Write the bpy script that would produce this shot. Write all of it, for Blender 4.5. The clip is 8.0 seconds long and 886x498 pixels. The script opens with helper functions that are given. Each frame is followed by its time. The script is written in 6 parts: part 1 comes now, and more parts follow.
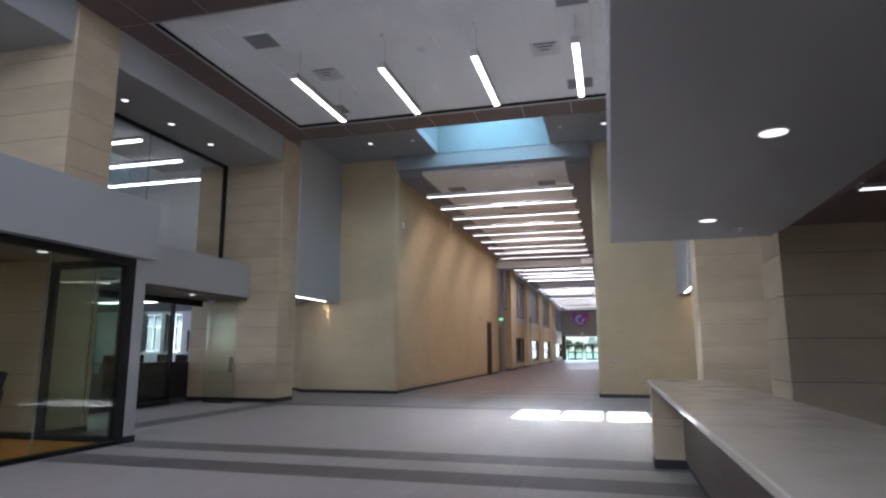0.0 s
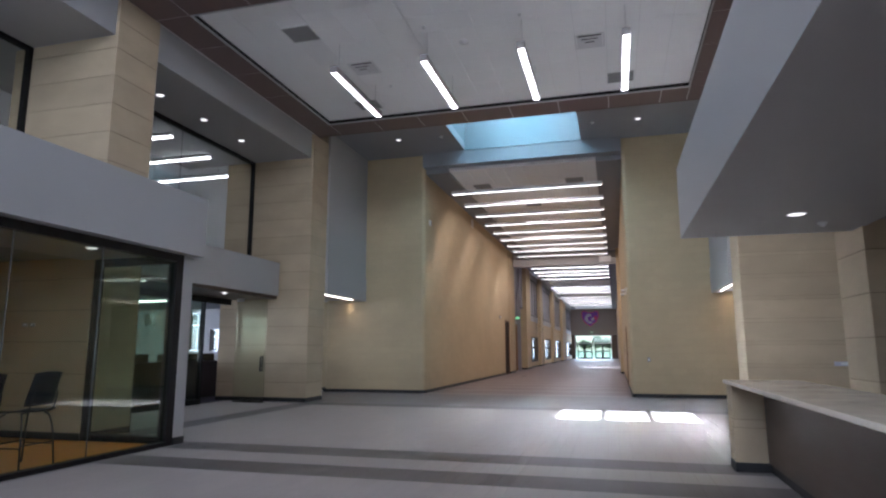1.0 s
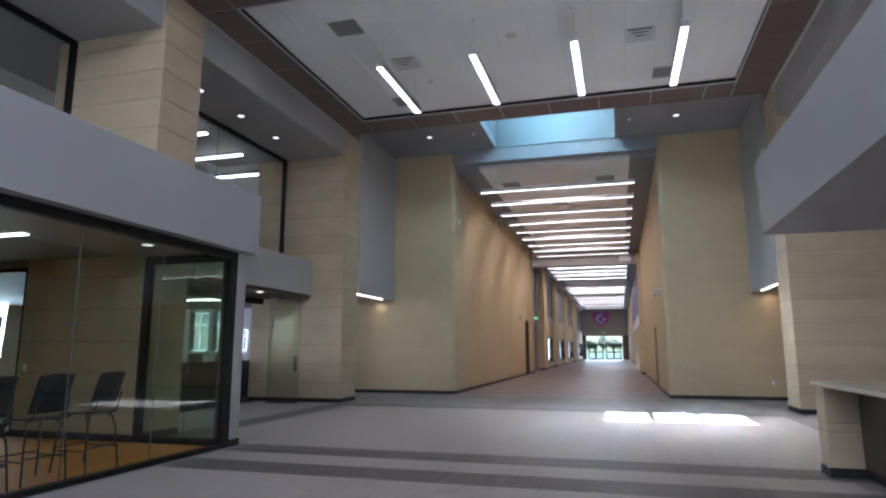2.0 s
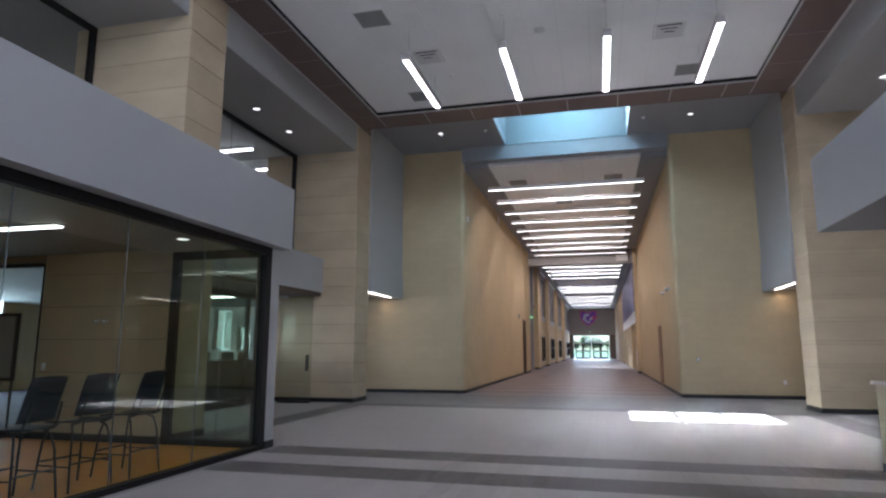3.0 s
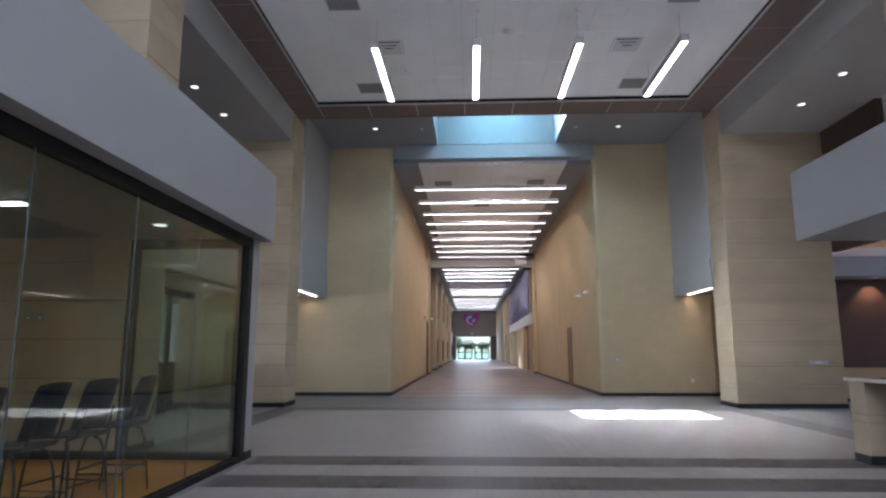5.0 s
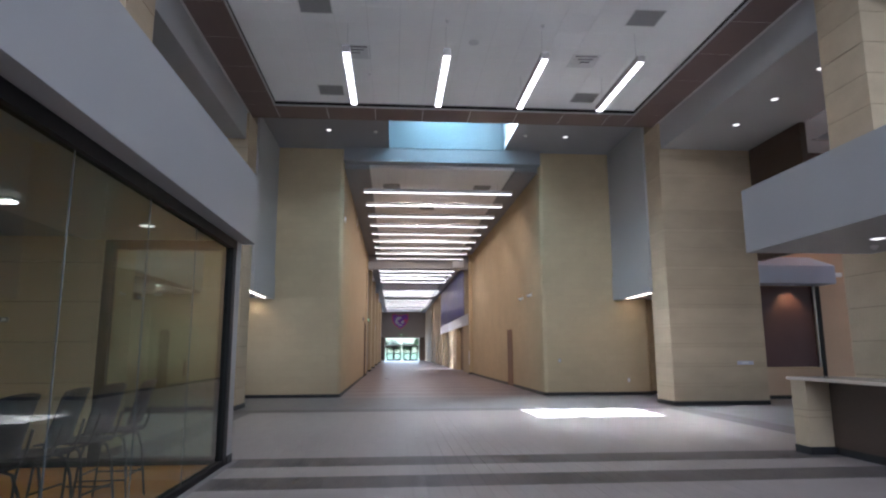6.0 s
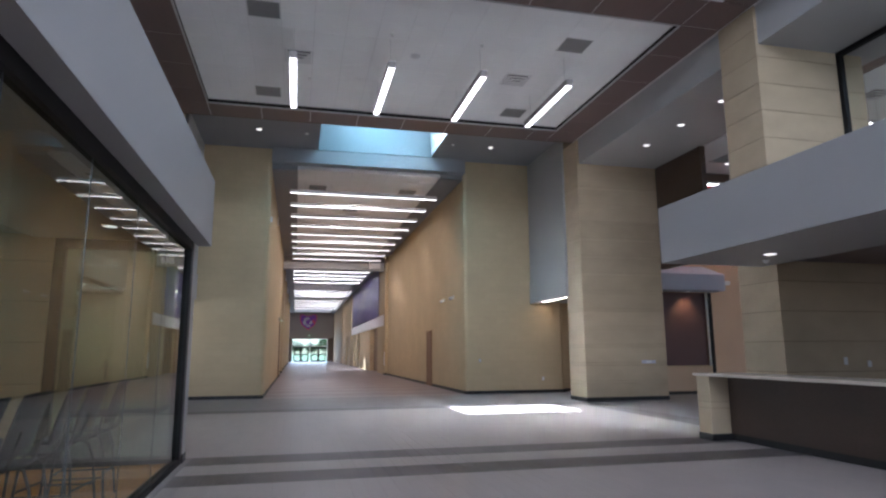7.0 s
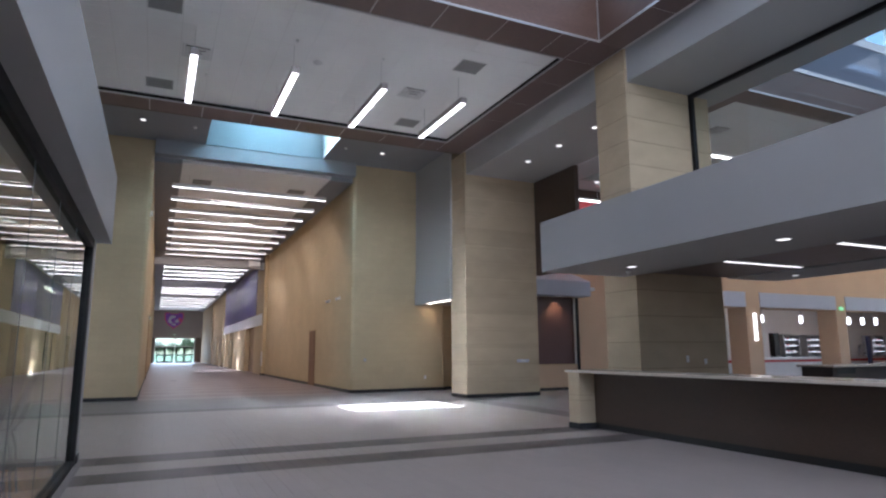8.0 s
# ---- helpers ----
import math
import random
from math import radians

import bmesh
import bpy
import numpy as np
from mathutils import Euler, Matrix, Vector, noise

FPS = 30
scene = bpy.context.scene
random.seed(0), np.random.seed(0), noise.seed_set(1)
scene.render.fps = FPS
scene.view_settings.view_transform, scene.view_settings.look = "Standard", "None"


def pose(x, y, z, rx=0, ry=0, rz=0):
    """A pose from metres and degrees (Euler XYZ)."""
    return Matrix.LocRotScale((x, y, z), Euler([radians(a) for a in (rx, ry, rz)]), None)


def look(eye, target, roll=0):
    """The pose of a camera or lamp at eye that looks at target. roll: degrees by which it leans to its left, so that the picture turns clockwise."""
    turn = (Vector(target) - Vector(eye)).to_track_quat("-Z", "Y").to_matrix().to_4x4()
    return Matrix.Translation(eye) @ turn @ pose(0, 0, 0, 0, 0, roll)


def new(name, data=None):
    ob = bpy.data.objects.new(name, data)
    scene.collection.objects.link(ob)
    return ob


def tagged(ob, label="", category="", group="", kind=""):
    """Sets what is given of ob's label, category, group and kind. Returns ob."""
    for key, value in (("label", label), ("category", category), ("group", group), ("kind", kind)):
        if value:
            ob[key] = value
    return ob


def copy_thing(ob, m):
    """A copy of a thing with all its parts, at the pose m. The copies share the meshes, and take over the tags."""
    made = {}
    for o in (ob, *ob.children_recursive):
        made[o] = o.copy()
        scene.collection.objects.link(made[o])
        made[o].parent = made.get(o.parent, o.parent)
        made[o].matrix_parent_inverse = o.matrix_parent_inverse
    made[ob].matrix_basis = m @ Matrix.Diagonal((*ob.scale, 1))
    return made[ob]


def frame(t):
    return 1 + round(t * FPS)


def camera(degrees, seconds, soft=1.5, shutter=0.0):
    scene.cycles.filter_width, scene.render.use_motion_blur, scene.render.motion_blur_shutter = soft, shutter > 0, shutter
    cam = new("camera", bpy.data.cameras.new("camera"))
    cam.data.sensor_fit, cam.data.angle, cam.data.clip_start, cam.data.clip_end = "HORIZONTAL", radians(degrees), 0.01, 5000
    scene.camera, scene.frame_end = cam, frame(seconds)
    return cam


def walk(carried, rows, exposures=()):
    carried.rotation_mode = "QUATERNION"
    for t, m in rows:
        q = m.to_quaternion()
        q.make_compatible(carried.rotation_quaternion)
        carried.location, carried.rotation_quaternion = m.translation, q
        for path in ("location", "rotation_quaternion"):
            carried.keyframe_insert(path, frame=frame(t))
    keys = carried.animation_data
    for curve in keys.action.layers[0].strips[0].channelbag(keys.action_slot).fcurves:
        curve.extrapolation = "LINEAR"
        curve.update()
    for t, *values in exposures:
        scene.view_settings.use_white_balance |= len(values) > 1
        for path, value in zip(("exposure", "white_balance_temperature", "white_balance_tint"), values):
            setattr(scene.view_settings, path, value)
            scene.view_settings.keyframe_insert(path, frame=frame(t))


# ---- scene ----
cam = camera(71.4, 8.0, soft=2.3)
PATH = [
    (0, (3.093, 0.184, 1.34), (2.581, 2.089, 1.665), -0.1),
    (0.5, (2.693, 0.199, 1.344), (2.176, 2.104, 1.667), -0.1),
    (1, (2.288, 0.224, 1.341), (1.764, 2.127, 1.663), -0.1),
    (1.5, (1.865, 0.244, 1.357), (1.331, 2.144, 1.678), 0.0),
    (2, (1.428, 0.247, 1.339), (0.89, 2.146, 1.662), 0.0),
    (3.5, (0.131, 0.249, 1.325), (-0.279, 2.18, 1.645), -0.0),
    (4, (-0.302, 0.303, 1.308), (-0.61, 2.253, 1.63), -0.1),
    (4.5, (-0.72, 0.334, 1.31), (-0.918, 2.298, 1.633), -0.1),
    (6, (-1.876, 0.062, 1.344), (-1.72, 2.029, 1.671), -0.2),
    (6.5, (-2.251, -0.159, 1.346), (-1.958, 1.792, 1.674), -0.3),
    (7, (-2.559, -0.382, 1.331), (-2.106, 1.538, 1.66), -0.3),
    (7.5, (-2.828, -0.615, 1.33), (-2.195, 1.253, 1.659), -0.3),
    (8, (-3.104, -0.865, 1.315), (-2.276, 0.926, 1.643), -0.3),
]
walk(cam, [(t, look(eye, target, roll)) for t, eye, target, roll in PATH],
     exposures=[(0, 3.77, 5700, 16), (8, 3.77, 5700, 16)])

# ---- world and light ----
BACK = -8.0                    # wall behind
SUN_DIR = Vector((0.293, -0.46, -1.0)).normalized()
world = bpy.data.worlds.new("sky")
scene.world = world
world.use_nodes = True
sky = world.node_tree.nodes.new("ShaderNodeTexSky")
sky.sky_type, sky.sun_disc = "NISHITA", False
sky.sun_elevation = math.asin(-SUN_DIR.z)
sky.sun_rotation = math.atan2(-SUN_DIR.x, -SUN_DIR.y)
back = world.node_tree.nodes["Background"]
back.inputs["Strength"].default_value = 0.05
world.node_tree.links.new(sky.outputs["Color"], back.inputs["Color"])

sun = new("sun", bpy.data.lights.new("sun", "SUN"))
sun.data.energy, sun.data.angle, sun.data.color = 3.3, radians(0.35), (0.90, 0.98, 0.98)
sun.rotation_mode = "QUATERNION"
sun.rotation_quaternion = SUN_DIR.to_track_quat("-Z", "Y")


def sky_lamp(name, place, aim, wide, high, power, color=(0.80, 0.90, 1.0)):
    """Daylight that enters through an opening of that size."""
    lamp = new(name, bpy.data.lights.new(name, "AREA"))
    lamp.data.shape, lamp.data.size, lamp.data.size_y = "RECTANGLE", wide, high
    lamp.data.energy, lamp.data.color = power, color
    lamp.matrix_world = look(place, aim)
    return lamp


sky_lamp("daylight_lantern", (-0.25, 1.0, 9.3), (-0.25, 1.001, 0), 9.0, 13.5, 10, (0.82, 0.90, 1.0))
sky_lamp("daylight_clerestory", (-0.25, -5.9, 8.95), (-0.25, 16.0, 5.5), 9.2, 1.2, 51, (0.92, 0.96, 1.0))
# Fill from an added, unseen back window, for the tray and piers.
sky_lamp("daylight_back", (0, -7.85, 4.1), (0, 16.0, 12.5), 13.0, 1.4, 27, (0.84, 0.94, 1.0))
sky_lamp("daylight_skylight", (-0.2, 17.6, 9.25), (-0.2, 17.601, 0), 1.5, 1.7, 7, (0.24, 0.74, 0.88))
# Fill through an opening added in the unseen dining end wall.
sky_lamp("daylight_dining", (39.8, 4.0, 2.6), (0, 4.0, 2.0), 18.0, 3.2, 30, (1.0, 0.89, 0.82))
sky_lamp("daylight_dining_lantern", (15.4, 1.2, 10.8), (15.4, 1.201, 0), 12.0, 13.0, 44, (0.74, 0.86, 1.0))
sky_lamp("daylight_office", (-17.4, 11.0, 2.6), (0, 11.0, 1.6), 9.0, 3.0, 100)
sky_lamp("daylight_entrance", (-0.8, 91.2, 1.7), (-0.8, 0, 1.2), 5.0, 3.0, 18)


# ---- materials ----
def material(name, color, rough=0.5, metal=0.0, grain=0.0, grain_size=40.0, stain=0.0, stain_size=1.2, bump=0.0, spec=0.5, vary=0.0,
             stretch=(1, 1, 1)):
    """A painted, stone, wood or metal surface: fine grain, broad stains, slight relief, and a tone of its own for each piece."""
    m = bpy.data.materials.new(name)
    m.use_nodes = True
    nodes, links = m.node_tree.nodes, m.node_tree.links
    b = nodes["Principled BSDF"]
    b.inputs["Base Color"].default_value = (*color, 1)
    b.inputs["Roughness"].default_value, b.inputs["Metallic"].default_value = rough, metal
    b.inputs["Specular IOR Level"].default_value = spec
    coord = nodes.new("ShaderNodeTexCoord")
    place = nodes.new("ShaderNodeMapping")
    place.inputs["Scale"].default_value = stretch
    where, spot_add = nodes.new("ShaderNodeObjectInfo"), nodes.new("ShaderNodeVectorMath")
    links.new(coord.outputs["Object"], spot_add.inputs[0]), links.new(where.outputs["Location"], spot_add.inputs[1])
    links.new(spot_add.outputs[0], place.inputs["Vector"])
    value = nodes.new("ShaderNodeHueSaturation")
    value.inputs["Color"].default_value = (*color, 1)
    total = None

    def add(socket, low, high):
        nonlocal total
        r = nodes.new("ShaderNodeMapRange")
        r.inputs["From Min"].default_value, r.inputs["From Max"].default_value = 0.25, 0.75
        r.inputs["To Min"].default_value, r.inputs["To Max"].default_value = low, high
        links.new(socket, r.inputs["Value"])
        if total is None:
            total = r.outputs["Result"]
        else:
            mul = nodes.new("ShaderNodeMath")
            mul.operation = "MULTIPLY"
            links.new(total, mul.inputs[0]), links.new(r.outputs["Result"], mul.inputs[1])
            total = mul.outputs[0]

    fine = nodes.new("ShaderNodeTexNoise")
    fine.inputs["Scale"].default_value, fine.inputs["Detail"].default_value = grain_size, 3
    links.new(place.outputs["Vector"], fine.inputs["Vector"])
    if grain:
        add(fine.outputs["Fac"], 1 - grain, 1 + grain)
    if stain:
        broad = nodes.new("ShaderNodeTexNoise")
        broad.inputs["Scale"].default_value, broad.inputs["Detail"].default_value = stain_size, 4
        links.new(place.outputs["Vector"], broad.inputs["Vector"])
        add(broad.outputs["Fac"], 1 - stain, 1 + stain)
        rr = nodes.new("ShaderNodeMapRange")
        rr.inputs["To Min"].default_value, rr.inputs["To Max"].default_value = max(0, rough - 0.08), min(1, rough + 0.08)
        links.new(broad.outputs["Fac"], rr.inputs["Value"])
        links.new(rr.outputs["Result"], b.inputs["Roughness"])
    if vary:
        info = nodes.new("ShaderNodeObjectInfo")
        r = nodes.new("ShaderNodeMapRange")
        r.inputs["To Min"].default_value, r.inputs["To Max"].default_value = 1 - vary, 1 + vary
        geo = nodes.new("ShaderNodeNewGeometry")
        both = nodes.new("ShaderNodeMath")
        both.operation = "ADD"
        links.new(info.outputs["Random"], both.inputs[0]), links.new(geo.outputs["Random Per Island"], both.inputs[1])
        frac = nodes.new("ShaderNodeMath")
        frac.operation = "FRACT"
        links.new(both.outputs[0], frac.inputs[0])
        links.new(frac.outputs[0], r.inputs["Value"])
        if total is None:
            total = r.outputs["Result"]
        else:
            mul = nodes.new("ShaderNodeMath")
            mul.operation = "MULTIPLY"
            links.new(total, mul.inputs[0]), links.new(r.outputs["Result"], mul.inputs[1])
            total = mul.outputs[0]
    if total is not None:
        links.new(total, value.inputs["Value"])
        links.new(value.outputs["Color"], b.inputs["Base Color"])
    if bump:
        bp = nodes.new("ShaderNodeBump")
        bp.inputs["Strength"].default_value, bp.inputs["Distance"].default_value = bump, 0.01
        links.new(fine.outputs["Fac"], bp.inputs["Height"])
        links.new(bp.outputs["Normal"], b.inputs["Normal"])
    return m


def glass(name, color, rough=0.0, ior=1.5):
    m = bpy.data.materials.new(name)
    m.use_nodes = True
    b = m.node_tree.nodes["Principled BSDF"]
    b.inputs["Base Color"].default_value = (*color, 1)
    b.inputs["Roughness"].default_value, b.inputs["IOR"].default_value = rough, ior
    b.inputs["Transmission Weight"].default_value = 1.0
    return m


def glowing(name, color, strength):
    m = bpy.data.materials.new(name)
    m.use_nodes = True
    b = m.node_tree.nodes["Principled BSDF"]
    b.inputs["Base Color"].default_value = (0.8, 0.8, 0.8, 1)
    b.inputs["Emission Color"].default_value, b.inputs["Emission Strength"].default_value = (*color, 1), strength
    return m


def masonry(name, color, wide, high, rough=0.8, depth=0.10, tone=0.035):
    """Ground-face block: fine courses in relief with slight changes of tone from block to block."""
    m = material(name, color, rough, grain=0.10, grain_size=90, stain=0.07, stain_size=0.7, bump=0.12)
    nodes, links = m.node_tree.nodes, m.node_tree.links
    b = nodes["Principled BSDF"]
    hue = next(n for n in nodes if n.type == "HUE_SAT")
    coord = next(n for n in nodes if n.type == "TEX_COORD")
    sep, com = nodes.new("ShaderNodeSeparateXYZ"), nodes.new("ShaderNodeCombineXYZ")
    links.new(coord.outputs["Object"], sep.inputs[0])
    level = nodes.new("ShaderNodeMath")
    links.new(sep.outputs["X"], level.inputs[0]), links.new(sep.outputs["Y"], level.inputs[1])
    links.new(level.outputs[0], com.inputs["X"]), links.new(sep.outputs["Z"], com.inputs["Y"])
    brick = nodes.new("ShaderNodeTexBrick")
    brick.inputs["Scale"].default_value = 1.0
    brick.inputs["Brick Width"].default_value, brick.inputs["Row Height"].default_value = wide, high
    brick.inputs["Mortar Size"].default_value, brick.inputs["Mortar Smooth"].default_value = 0.006, 0.3
    brick.inputs["Color1"].default_value = (1 - tone, 1 - tone, 1 - tone, 1)
    brick.inputs["Color2"].default_value = (1 + tone * 0.4, 1 + tone * 0.3, 1 + tone * 0.2, 1)
    brick.inputs["Mortar"].default_value = (0.93, 0.925, 0.92, 1)
    links.new(com.outputs[0], brick.inputs["Vector"])
    mix = nodes.new("ShaderNodeMix")
    mix.data_type, mix.blend_type = "RGBA", "MULTIPLY"
    mix.inputs["Factor"].default_value = 1.0
    links.new(hue.outputs["Color"], mix.inputs["A"]), links.new(brick.outputs["Color"], mix.inputs["B"])
    links.new(mix.outputs["Result"], b.inputs["Base Color"])
    bp = nodes.new("ShaderNodeBump")
    bp.invert = True
    bp.inputs["Strength"].default_value, bp.inputs["Distance"].default_value = depth, 0.006
    links.new(brick.outputs["Fac"], bp.inputs["Height"])
    links.new(next(n for n in nodes if n.type == "BUMP" and n != bp).outputs["Normal"], bp.inputs["Normal"])
    links.new(bp.outputs["Normal"], b.inputs["Normal"])
    return m


TAN = (0.46, 0.36, 0.22)
M_STONE = material("tan_limestone", (0.455, 0.355, 0.238), 0.8, grain=0.09, grain_size=70, stain=0.08, stain_size=1.6, bump=0.3, vary=0.05, stretch=(1, 1, 1.8))
M_STONE_CORE = material("stone_joint_mortar", (0.23, 0.18, 0.12), 0.95, grain=0.1)
M_BLOCK = masonry("tan_ground_block", TAN, 0.406, 0.203)
M_TANPAINT = material("tan_painted_plaster", (0.47, 0.355, 0.21), 0.75, grain=0.04, stain=0.05, bump=0.05)
M_GYPSUM = material("light_grey_painted_gypsum", (0.36, 0.348, 0.343), 0.52, grain=0.02, grain_size=120, stain=0.03, stain_size=0.8, bump=0.04)
M_GREY = material("mid_grey_painted_gypsum", (0.26, 0.265, 0.28), 0.7, grain=0.02, grain_size=120, stain=0.03, bump=0.04)
M_TAUPE = material("taupe_painted_plaster", (0.29, 0.25, 0.235), 0.75, grain=0.04, stain=0.05, bump=0.05)
M_WHITE = material("white_painted_gypsum", (0.70, 0.70, 0.71), 0.7, grain=0.02, stain=0.03, bump=0.04)
M_TILE_CEIL = material("white_mineral_ceiling_tile", (0.90, 0.90, 0.905), 0.9, grain=0.05, grain_size=160, stain=0.02, bump=0.25)
M_TBAR = material("white_ceiling_grid", (0.72, 0.72, 0.72), 0.5)
M_BROWN = material("dark_brown_wood_panel", (0.12, 0.068, 0.052), 0.42, grain=0.18, grain_size=14, stain=0.10, stain_size=1.0, bump=0.06, vary=0.1, stretch=(1, 6, 6))
M_BROWN_CEIL = material("brown_wood_ceiling_panel", (0.15, 0.098, 0.088), 0.42, grain=0.12, grain_size=14, stain=0.08, stretch=(6, 1, 6))
M_TRIM = material("silver_metal_trim", (0.55, 0.55, 0.56), 0.35, 0.8, grain=0.03)
M_BLACK = material("black_anodised_metal", (0.012, 0.011, 0.011), 0.5, 0.0, grain=0.08, stain=0.1, spec=0.2)
M_RUBBER = material("black_rubber_base", (0.016, 0.015, 0.016), 0.55, grain=0.1, stain=0.15)
M_QUARTZ = material("cream_quartz_top", (0.62, 0.54, 0.455), 0.16, grain=0.06, grain_size=180, stain=0.05, stain_size=3)
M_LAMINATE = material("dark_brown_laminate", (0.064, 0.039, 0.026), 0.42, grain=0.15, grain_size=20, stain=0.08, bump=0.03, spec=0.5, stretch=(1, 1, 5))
M_TILE = material("pale_grey_floor_tile", (0.335, 0.288, 0.266), 0.42, grain=0.04, grain_size=60, stain=0.06, stain_size=2.2, bump=0.02, spec=0.45, vary=0.025)
M_TILE_DARK = material("dark_taupe_floor_tile", (0.108, 0.091, 0.085), 0.42, grain=0.08, grain_size=60, stain=0.08, stain_size=2.2, bump=0.03, spec=0.45, vary=0.06)
M_TILE_MID = material("mid_grey_floor_tile", (0.19, 0.176, 0.176), 0.42, grain=0.05, grain_size=60, stain=0.06, stain_size=2.2, bump=0.03, spec=0.45, vary=0.05)
M_TILE_BROWN = material("brown_grey_floor_tile", (0.185, 0.138, 0.135), 0.38, grain=0.06, grain_size=60, stain=0.06, bump=0.03, vary=0.06)
M_TILE_CORRIDOR = material("polished_taupe_corridor_tile", (0.25, 0.205, 0.205), 0.38, grain=0.05, grain_size=60, stain=0.06, bump=0.02, vary=0.05)
M_GROUT = material("grey_grout", (0.28, 0.255, 0.243), 0.9, grain=0.1)
M_GLASS = glass("clear_glass", (0.93, 0.97, 0.95))
M_GLASS_TINT = glass("faintly_green_glass", (0.66, 0.76, 0.67), ior=1.38)
M_GLASS_BAY = glass("grey_tinted_window_glass", (0.30, 0.34, 0.37))
M_GLASS_DOOR = glass("faint_green_door_glass", (0.86, 0.92, 0.86))
M_BLUEGREY = material("blue_grey_lantern_paint", (0.17, 0.20, 0.27), 0.7, grain=0.02, stain=0.04)
M_EDGE = glowing("lit_warm_edge_diffuser", (1.0, 0.86, 0.66), 0.8)
M_GLASS_OFFICE = glass("dark_tinted_office_glass", (0.17, 0.22, 0.25))
M_GLASS_SIDE = glass("deep_tinted_side_glass", (0.075, 0.10, 0.115))
M_LILAC = material("pale_lilac_paint", (0.43, 0.47, 0.58), 0.7, grain=0.02, stain=0.04)
M_SPANDREL = material("lilac_grey_spandrel_panel", (0.23, 0.215, 0.235), 0.4, grain=0.03, stain=0.08, vary=0.06)
M_THROAT = material("shadowy_grey_duct", (0.03, 0.03, 0.03), 0.8)
M_PENDANT = glowing("lit_pendant_diffuser", (1.0, 0.97, 0.92), 0.5)
# Glow of the unseen lights added in passages, dining hall and servery.
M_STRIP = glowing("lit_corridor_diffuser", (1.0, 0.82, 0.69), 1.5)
M_STRIP_LONG = glowing("lit_long_corridor_diffuser", (1.0, 0.95, 0.88), 0.26)
M_STRIP_FAR = glowing("lit_far_corridor_diffuser", (1.0, 0.96, 0.90), 0.85)
M_DOWN = glowing("lit_downlight_lens", (1.0, 0.93, 0.84), 0.13)
M_ORANGE = material("orange_wood_floor", (0.78, 0.29, 0.022), 0.45, grain=0.15, grain_size=9, stain=0.12, stretch=(8, 1, 1))
M_SEAT = material("charcoal_moulded_plastic", (0.019, 0.019, 0.028), 0.5, grain=0.05, spec=0.2)
M_CHROME = material("dull_steel_tube", (0.32, 0.32, 0.34), 0.3, 0.9)
M_DESK = material("charcoal_desk_laminate", (0.058, 0.050, 0.060), 0.75, grain=0.1, stain=0.1, spec=0.05)
M_DOOR = material("walnut_door_veneer", (0.19, 0.105, 0.06), 0.5, grain=0.2, grain_size=10, stain=0.1, spec=0.15, stretch=(4, 4, 0.6))
M_PURPLE = material("blue_purple_vinyl", (0.055, 0.043, 0.18), 0.34, grain=0.1, stain=0.25, stain_size=0.9, spec=0.4, stretch=(1, 0.35, 1))


def cloudy(m, pale, size, stretch):
    """Drifts of a second, paler colour over a print: soft imagery and painted sheen."""
    nodes, links = m.node_tree.nodes, m.node_tree.links
    coord = next(n for n in nodes if n.type == "TEX_COORD")
    hue = next(n for n in nodes if n.type == "HUE_SAT")
    place, noise, ramp, mix = (nodes.new(k) for k in ("ShaderNodeMapping", "ShaderNodeTexNoise", "ShaderNodeMapRange", "ShaderNodeMix"))
    place.inputs["Scale"].default_value = stretch
    noise.inputs["Scale"].default_value, noise.inputs["Detail"].default_value = size, 5
    ramp.inputs["From Min"].default_value, ramp.inputs["From Max"].default_value = 0.45, 0.68
    mix.data_type = "RGBA"
    mix.inputs["B"].default_value = (*pale, 1)
    links.new(coord.outputs["Object"], place.inputs["Vector"]), links.new(place.outputs["Vector"], noise.inputs["Vector"])
    links.new(noise.outputs["Fac"], ramp.inputs["Value"]), links.new(ramp.outputs["Result"], mix.inputs["Factor"])
    links.new(hue.outputs["Color"], mix.inputs["A"])
    links.new(mix.outputs["Result"], nodes["Principled BSDF"].inputs["Base Color"])
    return m


# Pale drifts put the graphic's glossy light streaks into its colour.
cloudy(M_PURPLE, (0.14, 0.105, 0.20), 0.5, (1, 0.25, 1.6))
M_RED = material("red_painted_panel", (0.45, 0.02, 0.025), 0.5, grain=0.05)
M_GRASS = material("sunlit_grass", (0.12, 0.14, 0.075), 0.9, grain=0.3, grain_size=3, stain=0.25, stain_size=0.1)
M_LEAF = material("tree_leaves", (0.10, 0.14, 0.06), 0.8, grain=0.3, grain_size=2)
M_BARK = material("tree_bark", (0.10, 0.075, 0.055), 0.9, grain=0.3, bump=0.4)
M_CARPET = material("violet_grey_carpet", (0.06, 0.055, 0.085), 0.95, grain=0.25, grain_size=120)
M_GRILLE = material("grey_perforated_grille", (0.26, 0.26, 0.265), 0.6, grain=0.3, grain_size=90)
M_GREEN = glowing("lit_green_sign", (0.05, 1.0, 0.25), 0.07)
M_SCREEN = material("dark_screen", (0.01, 0.01, 0.012), 0.2)
M_BLUE_SHAPE = material("deep_violet_paint", (0.22, 0.06, 0.42), 0.5, grain=0.08)
M_PALE_SHAPE = material("pale_blue_grey_paint", (0.48, 0.48, 0.58), 0.5, grain=0.08)
M_PINK = material("crimson_paint", (0.62, 0.06, 0.16), 0.5, grain=0.08)
M_MAROON = material("dark_maroon_shutter", (0.075, 0.032, 0.035), 0.5, grain=0.08, stain=0.08)
M_SCONCE = glowing("lit_white_shade", (1.0, 0.97, 0.93), 0.25)
